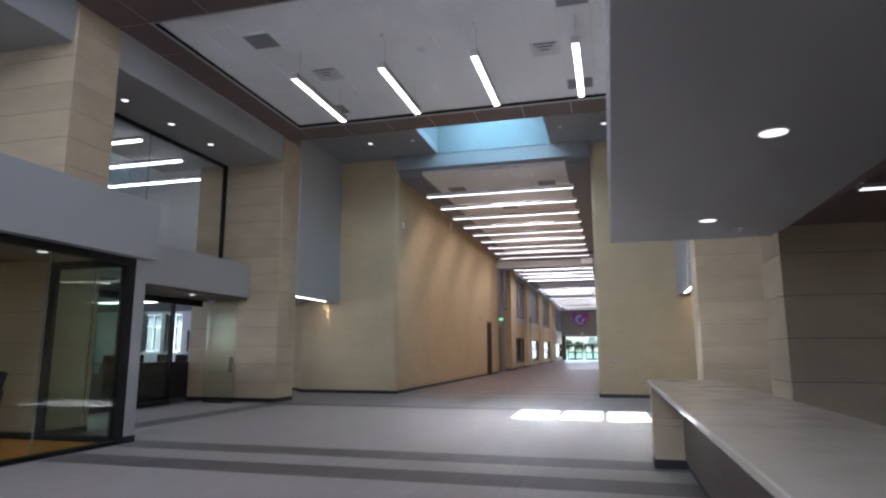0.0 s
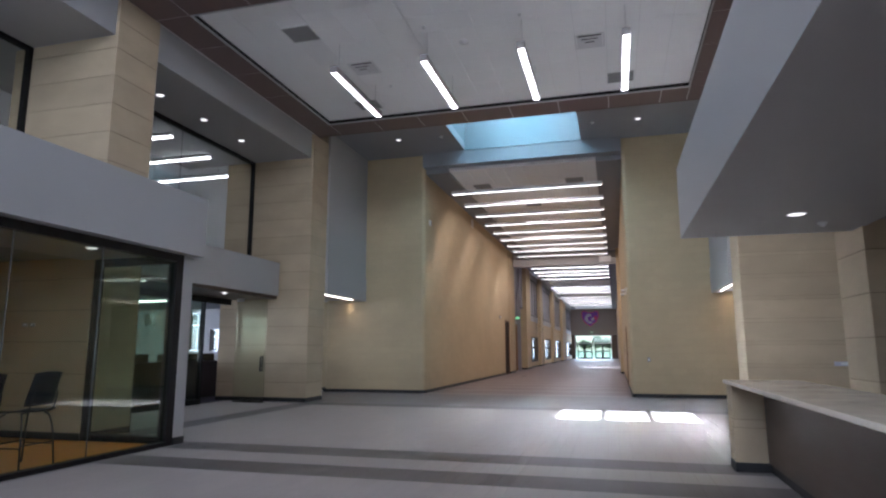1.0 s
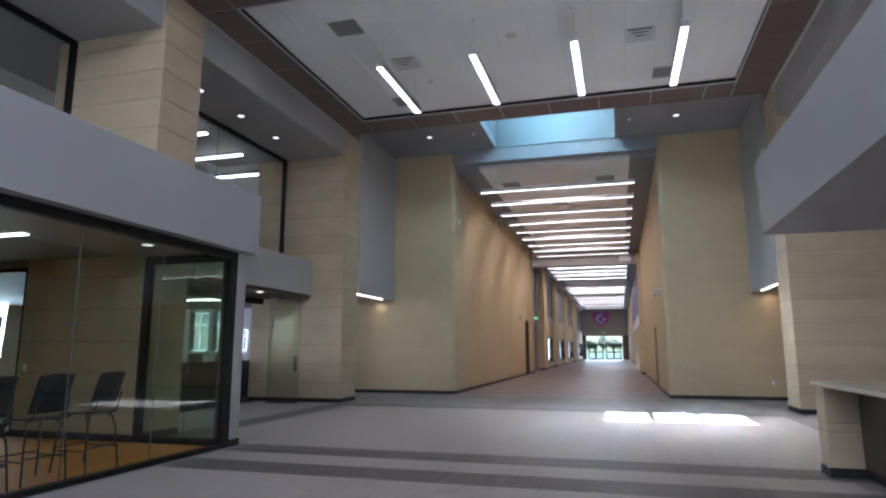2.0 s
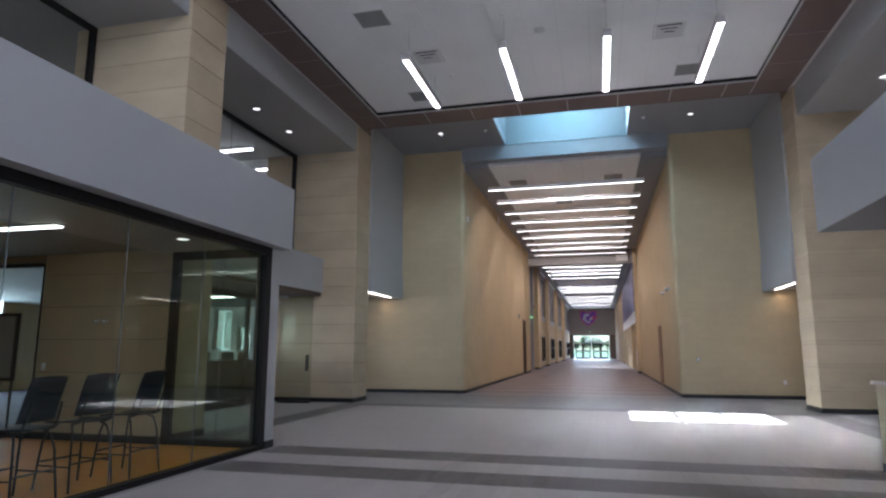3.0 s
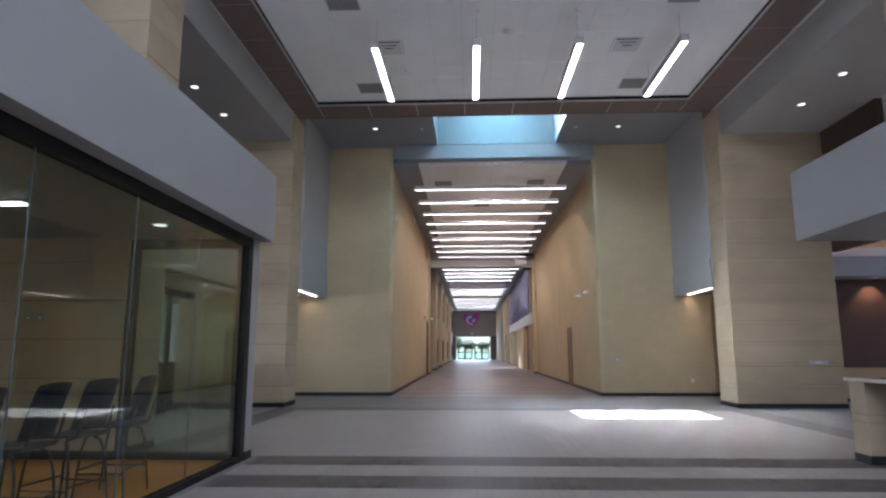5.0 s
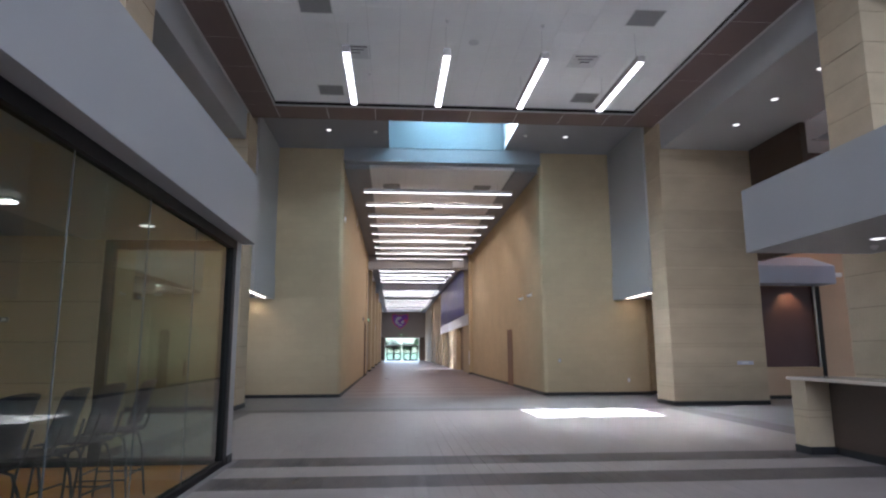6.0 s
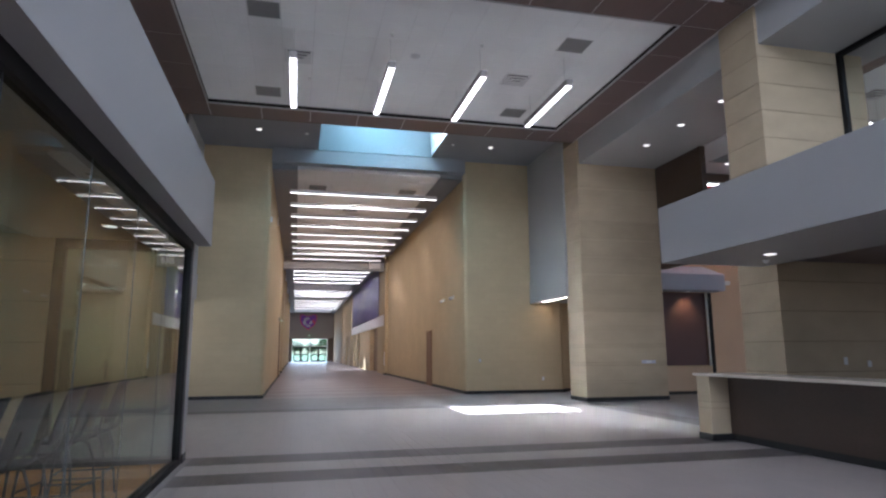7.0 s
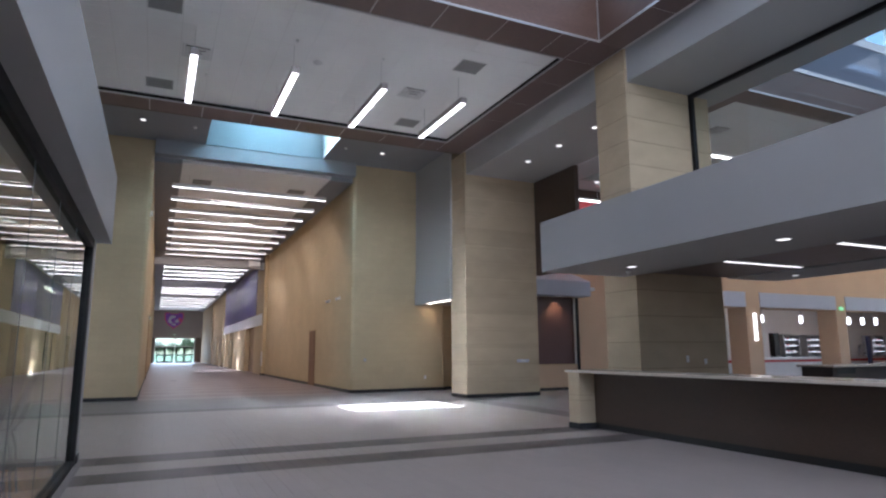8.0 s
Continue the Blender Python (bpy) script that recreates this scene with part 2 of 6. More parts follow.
M_SHELF = glowing("lit_shelf_strip", (0.9, 0.95, 1.0), 0.18)
# Grey paint darkened and blued, putting the sky's tint into the colour.
M_WELL = material("pale_grey_well_paint", (0.16, 0.19, 0.205), 0.8, grain=0.02, stain=0.04)
M_SEAM = material("grey_silicone_seam", (0.10, 0.115, 0.12), 0.25)
M_GLASS_SUN = glass("pale_green_entrance_glass", (0.33, 0.45, 0.45))
M_LEG = material("dark_steel_tube", (0.035, 0.033, 0.036), 0.4, 0.3)
M_ROOM = glowing("lit_room_diffuser", (1.0, 0.95, 0.88), 0.5)
M_DOWN_BRIGHT = glowing("lit_bright_downlight_lens", (1.0, 0.92, 0.82), 0.35)
M_OFFICE = glowing("lit_office_diffuser", (1.0, 0.93, 0.90), 1.0)
M_BAY = glowing("lit_bay_diffuser", (1.0, 0.93, 0.86), 0.14)
M_JOINT = material("pale_metal_joint", (0.60, 0.57, 0.56), 0.5)
M_CASE = material("grey_painted_lamp_case", (0.30, 0.27, 0.26), 0.5, grain=0.04)
# Tan paint with the dining hall's warm light put into the colour.
M_TAN_WARM = material("peach_painted_plaster", (0.52, 0.37, 0.25), 0.75, grain=0.04, stain=0.05, bump=0.05)
M_PORTAL = material("brown_oak_portal_veneer", (0.23, 0.13, 0.06), 0.5, grain=0.18, grain_size=10, stain=0.1, stretch=(4, 4, 0.6))
M_DARKDOOR = material("dark_stained_door", (0.035, 0.022, 0.016), 0.7, grain=0.15, grain_size=10, spec=0.1, stretch=(4, 4, 0.6))
# Whiteboard greyed in its colour because it stands against the light.
M_BOARD = material("dull_grey_whiteboard", (0.17, 0.175, 0.18), 0.35, stain=0.08)
M_NAVY = material("dark_blue_enamel", (0.03, 0.04, 0.11), 0.4, grain=0.05, stain=0.05)
M_ISLAND = material("brown_grey_island_laminate", (0.085, 0.066, 0.060), 0.7, grain=0.1, stain=0.08, spec=0.2)
M_PAVE = material("concrete_paving", (0.36, 0.35, 0.33), 0.85, grain=0.1, stain=0.1)


# ---- building blocks ----
def box(bm, x0, y0, z0, x1, y1, z1):
    vs = [bm.verts.new((x, y, z)) for z in (z0, z1) for y in (y0, y1) for x in (x0, x1)]
    for f in ((0, 2, 3, 1), (4, 5, 7, 6), (0, 1, 5, 4), (2, 6, 7, 3), (0, 4, 6, 2), (1, 3, 7, 5)):
        bm.faces.new([vs[i] for i in f])
    return vs


def boxes(*rows):
    bm = bmesh.new()
    for r in rows:
        box(bm, *r)
    return bm


def soft_box(x0, y0, z0, x1, y1, z1, r=0.01, seg=2):
    bm = boxes((x0, y0, z0, x1, y1, z1))
    bmesh.ops.bevel(bm, geom=bm.edges[:], offset=r, segments=seg, affect="EDGES", profile=0.5)
    return bm


def disc(bm, x, y, z, r, depth, n=20, r2=None):
    """A round plate or tapered rod whose lower end is at z."""
    return bmesh.ops.create_cone(bm, cap_ends=True, segments=n, radius1=r, radius2=r if r2 is None else r2, depth=depth,
                                 matrix=Matrix.Translation((x, y, z + depth / 2)))["verts"]


def tube(points, r, n=8):
    """A bent round tube through the points."""
    bm = bmesh.new()
    pts = [Vector(p) for p in points]
    rings = []
    for i, p in enumerate(pts):
        way = (pts[min(i + 1, len(pts) - 1)] - pts[max(i - 1, 0)]).normalized()
        side = way.cross(Vector((0.13, 0.97, 0.21))).normalized()
        up = side.cross(way)
        rings.append([bm.verts.new(p + r * (math.cos(a) * side + math.sin(a) * up)) for a in (2 * math.pi * k / n for k in range(n))])
    for a, b in zip(rings, rings[1:]):
        for k in range(n):
            bm.faces.new((a[k], a[(k + 1) % n], b[(k + 1) % n], b[k]))
    bm.faces.new(rings[0][::-1]), bm.faces.new(rings[-1])
    return bm


def part(name, bm, mat, parent=None, label=""):
    """Links a bmesh as one mesh object, under a thing or a part if one is given."""
    me = bpy.data.meshes.new(name)
    bmesh.ops.recalc_face_normals(bm, faces=bm.faces[:])
    bm.to_mesh(me), bm.free()
    me.materials.append(mat)
    ob = new(name, me)
    if parent is not None:
        ob.parent = parent
        ob.matrix_parent_inverse = parent.matrix_basis.inverted() if parent.parent is None else Matrix.Identity(4)
    return tagged(ob, label) if label else ob


def setting(name, bm, mat, label, category="wall"):
    return tagged(part(name, bm, mat), label, category, kind="structure")


def thing(name, place, label, category, group="", kind=""):
    ob = new(name)
    ob.empty_display_size = 0.1
    ob.matrix_basis = Matrix.Translation(place)
    return tagged(ob, label, category, group, kind)


def rounded(ob):
    for p in ob.data.polygons:
        p.use_smooth = True
    return ob


def no_shade(ob):
    ob.visible_shadow = False
    return ob

# ---- plan (metres) ----
XL, XR = -3.48, 2.72           # inner faces of the corridor walls
YB, YE = 18.94, 91.5           # front of the corridor blocks, end of the corridor
PLX, PRX = -5.55, 5.05         # hall faces of the piers
GLX, GRX = -7.40, 6.77         # upper glazing
XE = 40.0                      # far end of the dining hall
Z_SOFFIT, Z_BAND, Z_CEIL, Z_GREY = 6.60, 7.30, 7.40, 7.65

# ---- floor ----
floor = setting("floor", boxes((-18, BACK, -0.20, XE, 95, -0.003)), M_GROUT, "pale grey tiled floor with dark bands", "floor")


# ---- walls of the corridor ----
def corridor_block(name, x0, x1, y1, label):
    bm = boxes((x0, YB, 0, x1, y1, 7.95))
    edges = [e for e in bm.edges if abs(e.verts[0].co.z - e.verts[1].co.z) > 1 and e.verts[0].co.y < YB + 0.1]
    bmesh.ops.bevel(bm, geom=edges, offset=0.12, segments=6, affect="EDGES", profile=0.5)
    w = setting(name, bm, M_BLOCK, label)
    return w


corridor_block("wall_corridor_left", -6.88, XL, 35.4, "tan ground-face block wall beside the corridor")
corridor_block("wall_corridor_right", XR, 6.11, 36.4, "tan ground-face block wall beside the corridor")
setting("wall_side_left", boxes((-9.2, 19.6, 0, -6.88, 19.9, 7.95)), M_BLOCK, "tan block wall set back in the side passage")
setting("wall_side_right", boxes((6.11, 19.3, 0, 8.0, 19.6, 7.95)), M_BLOCK, "tan block wall set back in the side passage")
setting("baseboard_corridor_left", boxes((-6.89, YB - 0.012, 0, XL - 0.115, YB + 0.002, 0.10), (XL - 0.002, YB + 0.115, 0, XL + 0.012, 33.9, 0.10), (-9.2, 19.588, 0, -6.88, 19.6, 0.10)), M_RUBBER, "black rubber cove base along the block wall", "baseboard")
setting("baseboard_corridor_right", boxes((XR + 0.115, YB - 0.012, 0, 6.12, YB + 0.002, 0.10), (XR - 0.012, YB + 0.115, 0, XR + 0.002, 24.0, 0.10), (XR - 0.012, 24.95, 0, XR, 36.4, 0.10), (6.11, 19.288, 0, 8.0, 19.3, 0.10)), M_RUBBER, "black rubber cove base along the block wall", "baseboard")

for side, cx, s in (("left", XL - 0.12, 1), ("right", XR + 0.12, -1)):
    bm = bmesh.new()
    arc = [(cx + s * r * math.sin(a), YB + 0.12 - r * math.cos(a)) for r in (0.118, 0.132) for a in (math.pi / 2 * k / 7 for k in range(8))]
    vs = [[bm.verts.new((x, y, z)) for x, y in arc] for z in (0, 0.10)]
    for k in range(7):
        for q in ((vs[0][8 + k], vs[0][9 + k], vs[1][9 + k], vs[1][8 + k]), (vs[1][k], vs[1][k + 1], vs[1][9 + k], vs[1][8 + k])):
            bm.faces.new(q)
    setting(f"baseboard_corner_{side}", bm, M_RUBBER, "black rubber base round the wall corner", "baseboard")

# bulkheads above the side passages, with their edge lights
for side, x0, x1, xl in (("left", -5.75, -5.50, -5.49), ("right", 5.0, 5.25, 4.99)):
    setting(f"wall_bulkhead_{side}", boxes((x0, 16.1, 2.90, x1, YB, 7.95)), M_GYPSUM, "grey painted gypsum bulkhead over the side passage")
    setting(f"trim_bulkhead_{side}", boxes((x1, 16.1, 2.90, x1 + 0.03, YB, 3.62)) if side == "left" else boxes((x0 - 0.03, 16.1, 2.90, x0, YB, 3.62)), M_GYPSUM, "proud lower band of the grey bulkhead", "trim")
    setting(f"ceiling_passage_{side}", boxes((-14, 16.2, 2.95, -5.75, 19.6, 3.1)) if side == "left" else boxes((5.25, 16.2, 2.95, 8.0, 19.3, 3.1)), M_GYPSUM, "grey gypsum ceiling of the side passage", "ceiling")

# ---- ceilings of the hall ----
PANEL = 1.22


def panel_field(rows, gap=0.016):
    """Ceiling panels laid side by side with open joints; rows of x0, y0, x1, y1, z0, z1 and the panel's length along x and y."""
    bm = bmesh.new()
    for x0, y0, x1, y1, z0, z1, lx, ly in rows:
        nx, ny = max(1, round((x1 - x0) / lx)), max(1, round((y1 - y0) / ly))
        for i in range(nx):
            for j in range(ny):
                ax, bx = x0 + (x1 - x0) * i / nx, x0 + (x1 - x0) * (i + 1) / nx
                ay, by = y0 + (y1 - y0) * j / ny, y0 + (y1 - y0) * (j + 1) / ny
                box(bm, ax + gap / 2, ay + gap / 2, z0, bx - gap / 2, by - gap / 2, z1)
    return bm


def panels_between(*fields, gap=0.02):
    """Ceiling panels between given joint lines; fields of x lines, y lines, z0, z1."""
    bm = bmesh.new()
    for xs, ys, z0, z1 in fields:
        for ax, bx in zip(xs, xs[1:]):
            for ay, by in zip(ys, ys[1:]):
                box(bm, ax + gap / 2, ay + gap / 2, z0, bx - gap / 2, by - gap / 2, z1)
    return bm


TX0, TX1, TY0, TY1 = -4.85, 4.22, 8.95, 14.66      # tray
LX0, LX1, LY0, LY1 = -4.92, 4.45, -6.0, 8.10       # lantern
ACROSS = [-5.56, TX0, -3.6, -2.4, -1.2, 0.0, 1.2, 2.4, 3.6, TX1, 5.04]
ALONG = [TY0, 10.1, 11.35, 12.6, 13.86, TY1]
BESIDE = [LY0 + 1.27 * k for k in range(11)] + [LY1]
ZB = (Z_BAND, Z_BAND + 0.03)
setting("ceiling_band", panels_between((ACROSS, [TY1, 15.45], *ZB), ([-5.56, TX0], ALONG, *ZB), ([TX1, 5.04], ALONG, *ZB), (ACROSS, [LY1, TY0], *ZB), ([-5.56, LX0], BESIDE, *ZB), ([LX1, 5.04], BESIDE, *ZB)),
    M_BROWN_CEIL, "dark brown wood panel border round the raised ceiling", "ceiling")
setting("ceiling_band_joints", boxes((-5.6, TY1, Z_BAND + 0.006, 5.1, 15.45, 7.8), (-5.6, LY1 + 0.02, Z_BAND + 0.006, TX0 - 0.02, TY1, 7.8), (TX1 + 0.02, LY1 + 0.02, Z_BAND + 0.006, 5.1, TY1, 7.8), (-5.6, LY0, Z_BAND + 0.006, LX0 - 0.02, LY1, 7.8), (LX1 + 0.02, LY0, Z_BAND + 0.006, 5.1, LY1, 7.8),
        (TX0 - 0.02, LY1 + 0.02, Z_BAND + 0.006, TX1 + 0.02, TY0 - 0.02, 7.8)), M_JOINT, "pale metal joints behind the wood panels", "ceiling")
# edge trims of the tray
setting("trim_tray", boxes((TX0, TY1 - 0.03, Z_BAND - 0.01, TX1, TY1, Z_BAND + 0.02), (TX0, TY0, Z_BAND - 0.01, TX1, TY0 + 0.03, Z_BAND + 0.02),
        (TX0, TY0 + 0.03, Z_BAND - 0.01, TX0 + 0.03, TY1 - 0.03, Z_BAND + 0.02), (TX1 - 0.03, TY0 + 0.03, Z_BAND - 0.01, TX1, TY1 - 0.03, Z_BAND + 0.02)), M_TRIM, "silver metal edge trim of the ceiling tray", "trim")
setting("trim_tray_recess", boxes((TX0, TY1 - 0.02, Z_BAND + 0.02, TX1, TY1, Z_CEIL + 0.05), (TX0, TY0, Z_BAND + 0.02, TX1, TY0 + 0.02, Z_CEIL + 0.05),
        (TX0, TY0, Z_BAND + 0.02, TX0 + 0.02, TY1, Z_CEIL + 0.05), (TX1 - 0.02, TY0, Z_BAND + 0.02, TX1, TY1, Z_CEIL + 0.05)), M_BLACK, "dark shadow gap round the ceiling tray", "trim")
setting("ceiling_tray", panel_field([(TX0 + 0.02, TY0 + 0.02, TX1 - 0.02, TY1 - 0.02, Z_CEIL, Z_CEIL + 0.03, 0.61, 0.61)], 0.009), M_TILE_CEIL, "white mineral fibre ceiling tiles in a grid", "ceiling")
setting("ceiling_tray_grid", boxes((TX0, TY0, Z_CEIL + 0.012, TX1, TY1, 7.8)), M_TBAR, "white metal grid behind the ceiling tiles", "ceiling")

# grey ceiling in front of the corridor with the skylight well
SX0, SX1, SY0, SY1 = -2.08, 1.56, 16.35, 18.70
setting("ceiling_grey", boxes((-5.8, 15.45, Z_GREY, SX0, YB, 7.9), (SX1, 15.45, Z_GREY, 5.3, YB, 7.9), (SX0, 15.45, Z_GREY, SX1, SY0, 7.9), (SX0, SY1 + 0.2, Z_GREY, SX1, YB, 7.9)),
        M_GREY, "dark grey painted gypsum ceiling round the skylight", "ceiling")
setting("wall_ceiling_step", boxes((-5.56, 15.45, Z_BAND, 5.04, 15.50, 7.9)), M_BROWN, "brown edge of the ceiling border")
setting("ceiling_beam", boxes((XL, SY1 + 0.01, 7.20, XR, 19.10, 7.66)), M_GREY, "grey painted beam over the corridor mouth", "ceiling")
setting("wall_skylight_well", boxes((SX0 - 0.15, SY0 - 0.15, 7.9, SX0, 19.2, 9.3), (SX1, SY0 - 0.15, 7.9, SX1 + 0.15, 19.2, 9.3), (SX0, SY0 - 0.15, 7.9, SX1, SY0, 9.3)), M_WELL, "pale painted walls of the skylight well")
bm = bmesh.new()
vs = [[bm.verts.new((x, y, z)) for y, z in ((18.69, 7.64), (19.05, 9.3), (19.2, 9.3), (19.2, 7.9), (18.9, 7.64))] for x in (SX0, SX1)]
bm.faces.new(vs[0]), bm.faces.new(vs[1][::-1])
for k in range(5):
    bm.faces.new((vs[0][k], vs[1][k], vs[1][(k + 1) % 5], vs[0][(k + 1) % 5]))
setting("wall_skylight_rear", bm, M_WELL, "pale slanted rear wall of the skylight well")
# Broad opaque borders added above the well, unseen, to trim the sun patch.
skylight = setting("window_skylight", boxes((SX0 - 0.15, SY0 - 0.15, 9.3, -1.65, 19.2, 9.36), (-1.65, SY0 - 0.15, 9.3, SX1 + 0.15, SY0, 9.36), (-1.65, 19.05, 9.3, SX1 + 0.15, 19.2, 9.36), (1.06, SY0, 9.3, SX1 + 0.15, 19.05, 9.36)), M_WHITE, "skylight with three panes over the hall", "window")
for x in (-0.74, 0.18):
    part("glazing_bar", boxes((x - 0.045, SY0, 9.3, x + 0.045, 19.05, 9.38)), M_WHITE, skylight)
for x0, x1 in ((-1.65, -0.785), (-0.695, 0.135), (0.225, 1.06)):
    no_shade(part("pane", boxes((x0, SY0, 9.32, x1, 19.05, 9.33)), M_GLASS, skylight))

# corridor ceiling
setting("ceiling_corridor_border", boxes((XL, 19.10, 7.05, -2.70, 37, 7.3), (1.96, 19.10, 7.05, XR, 37, 7.3)), M_GREY, "dark grey gypsum border of the corridor ceiling", "ceiling")
setting("ceiling_corridor", panel_field([(-2.70, 19.10, 1.96, 37, 7.10, 7.13, 0.61, 0.61)], 0.012), M_TILE_CEIL, "white mineral fibre tiles over the corridor", "ceiling")
setting("ceiling_corridor_grid", boxes((-2.70, 19.10, 7.112, 1.96, 37, 7.3)), M_TBAR, "white metal grid over the corridor", "ceiling")
FAR_WELLS = ((51.9, 53.3), (61.9, 63.0))
ys = [37.6] + [v for w in FAR_WELLS for v in w] + [YE]
setting("ceiling_corridor_far", boxes(*((-5.2, ys[i], 7.08, 4.2, ys[i + 1], 7.3) for i in range(0, 6, 2)), *((-5.2, a, 7.08, -2.4, b, 7.3) for a, b in FAR_WELLS), *((0.9, a, 7.08, 4.2, b, 7.3) for a, b in FAR_WELLS)), M_TILE_CEIL, "white ceiling of the far corridor", "ceiling")
setting("ceiling_corridor_far_border", boxes((XL, 37.6, 6.98, -2.9, YE, 7.08), (2.1, 37.6, 6.98, XR, YE, 7.08), *((-2.9, y, 6.9, 2.1, y + 1.6, 7.08) for y in (37.6, 50.2, 80.0))), M_GREY, "dark grey gypsum borders of the far corridor ceiling", "ceiling")
setting("wall_corridor_header", boxes((-5.2, 37.0, 6.25, 4.2, 37.6, 7.3)), M_GYPSUM, "grey gypsum beam across the corridor")
# Unseen deck above the ceilings, added to keep out sky light.
bm = bmesh.new()
for x0, y0, x1, y1 in ((-18, BACK, LX0 - 0.1, 91.8), (LX1 + 0.1, BACK, 8.67, 24), (8.67, 8.55, XE, 24), (22.06, BACK, XE, 8.55), (8.67, BACK, 22.06, -6.06), (LX1 + 0.1, 24, 8.0, 47.1), (LX1 + 0.1, 61.6, 8.0, 91.8), (LX0 - 0.1, 19.2, LX1 + 0.1, 51.9), (LX0 - 0.1, 53.3, LX1 + 0.1, 61.9), (LX0 - 0.1, 63.0, LX1 + 0.1, 91.8), (LX0 - 0.1, 51.9, -2.4, 53.3), (0.9, 51.9, LX1 + 0.1, 53.3), (LX0 - 0.1, 61.9, -2.4, 63.0), (0.9, 61.9, LX1 + 0.1, 63.0), (LX0 - 0.1, LY1 + 0.1, LX1 + 0.1, SY0 - 0.15), (LX0 - 0.1, SY0 - 0.15, SX0 - 0.15, 19.2), (SX1 + 0.15, SY0 - 0.15, LX1 + 0.1, 19.2), (LX0 - 0.1, BACK, LX1 + 0.1, LY0 - 0.1)):
    box(bm, x0, y0, 7.96, x1, y1, 8.1)
setting("roof", bm, M_GREY, "unseen flat roof deck that keeps the sky out", "roof")

for k, (a, b) in enumerate(FAR_WELLS):
    w = setting(f"window_far_skylight_{k + 1}", boxes((-2.5, a - 0.1, 7.3, -2.4, b + 0.1, 8.2), (0.9, a - 0.1, 7.3, 1.0, b + 0.1, 8.2), (-2.4, a - 0.1, 7.3, 0.9, a, 8.2), (-2.4, b, 7.3, 0.9, b + 0.1, 8.2)), M_WELL, "narrow skylight across the far corridor", "window")
    no_shade(part("pane", boxes((-2.4, a, 8.12, 0.9, b, 8.13)), M_GLASS, w))

# lantern over the near bay
lantern = setting("window_lantern", boxes((LX0 - 0.1, LY0 - 0.1, Z_BAND + 0.034, LX0, LY1 + 0.1, 8.25), (LX1, LY0 - 0.1, Z_BAND + 0.034, LX1 + 0.1, LY1 + 0.1, 8.25), (LX0, LY1, Z_BAND + 0.034, LX1, LY1 + 0.1, 8.25), (LX0, LY0 - 0.1, Z_BAND + 0.034, LX1, LY0, 8.25)), M_BROWN, "raised roof lantern with brown panelled sides and clerestory glass", "window")
part("sill_trim", boxes((LX0 - 0.02, LY1 - 0.03, 8.25, LX1 + 0.02, LY1 + 0.1, 8.31), (LX0 - 0.1, LY0, 8.25, LX0 + 0.03, LY1, 8.31), (LX1 - 0.03, LY0, 8.25, LX1 + 0.1, LY1, 8.31)), M_TRIM, lantern)
part("foot_trim", boxes((LX0, LY1 - 0.02, Z_BAND - 0.01, LX1, LY1, Z_BAND + 0.03), (LX0, LY0, Z_BAND - 0.01, LX0 + 0.02, LY1, Z_BAND + 0.03), (LX1 - 0.02, LY0, Z_BAND - 0.01, LX1, LY1, Z_BAND + 0.03), (LX1 - 0.02, LY1 - 0.02, Z_BAND, LX1, LY1, 8.25)), M_TRIM, lantern)
for i in range(9):
    y = LY0 + (LY1 - LY0) * i / 8
    for x in (LX0, LX1):
        part("mullion", boxes((x - 0.04, y - 0.04, 8.31, x + 0.04, y + 0.04, 9.6)), M_TRIM, lantern)
for i in range(1, 6):
    x = LX0 + (LX1 - LX0) * i / 6
    for y in (LY0, LY1):
        part("mullion", boxes((x - 0.04, y - 0.04, 8.31, x + 0.04, y + 0.04, 9.6)), M_TRIM, lantern)
for r in ((LX0 - 0.01, LY0, 8.31, LX0, LY1, 9.6), (LX1, LY0, 8.31, LX1 + 0.01, LY1, 9.6), (LX0, LY1, 8.31, LX1, LY1 + 0.01, 9.6), (LX0, LY0 - 0.01, 8.31, LX1, LY0, 9.6)):
    no_shade(part("pane", boxes(r), M_GLASS, lantern))
# Overhang widened, out of view, to keep sun off the clerestory glass.
setting("roof_lantern", boxes((LX0 - 1.4, LY0 - 1.4, 9.6, LX1 + 1.4, LY1 + 1.4, 9.75)), M_WHITE, "white lantern roof, overhang added to block sun", "roof")

# fascias and soffits beside the hall
setting("ceiling_soffit_left", boxes((-9.6, BACK, Z_SOFFIT, PLX - 0.06, 15.2, 6.8), (PLX - 0.14, BACK, 6.8, PLX - 0.06, 16.1, 7.96)), M_GYPSUM, "grey gypsum soffit with recessed downlights", "ceiling")
setting("ceiling_soffit_right", boxes((PRX + 0.06, BACK, Z_SOFFIT, 7.6, 15.2, 6.8), (PRX + 0.06, BACK, 6.8, PRX + 0.14, 16.1, 7.96)), M_GYPSUM, "grey gypsum soffit with recessed downlights", "ceiling")


# ---- stone piers ----
def pier(name, x0, x1, y0, y1, z1, label):
    g = 0.012
    w = setting(name, boxes((x0 + g, y0 + g, 0, x1 - g, y1 - g, z1)), M_STONE_CORE, label)
    part("cove_base", boxes((x0 - 0.006, y0 - 0.006, 0, x1 + 0.006, y1 + 0.006, 0.10)), M_RUBBER, w, "black rubber base")
    return w


PIERS = []
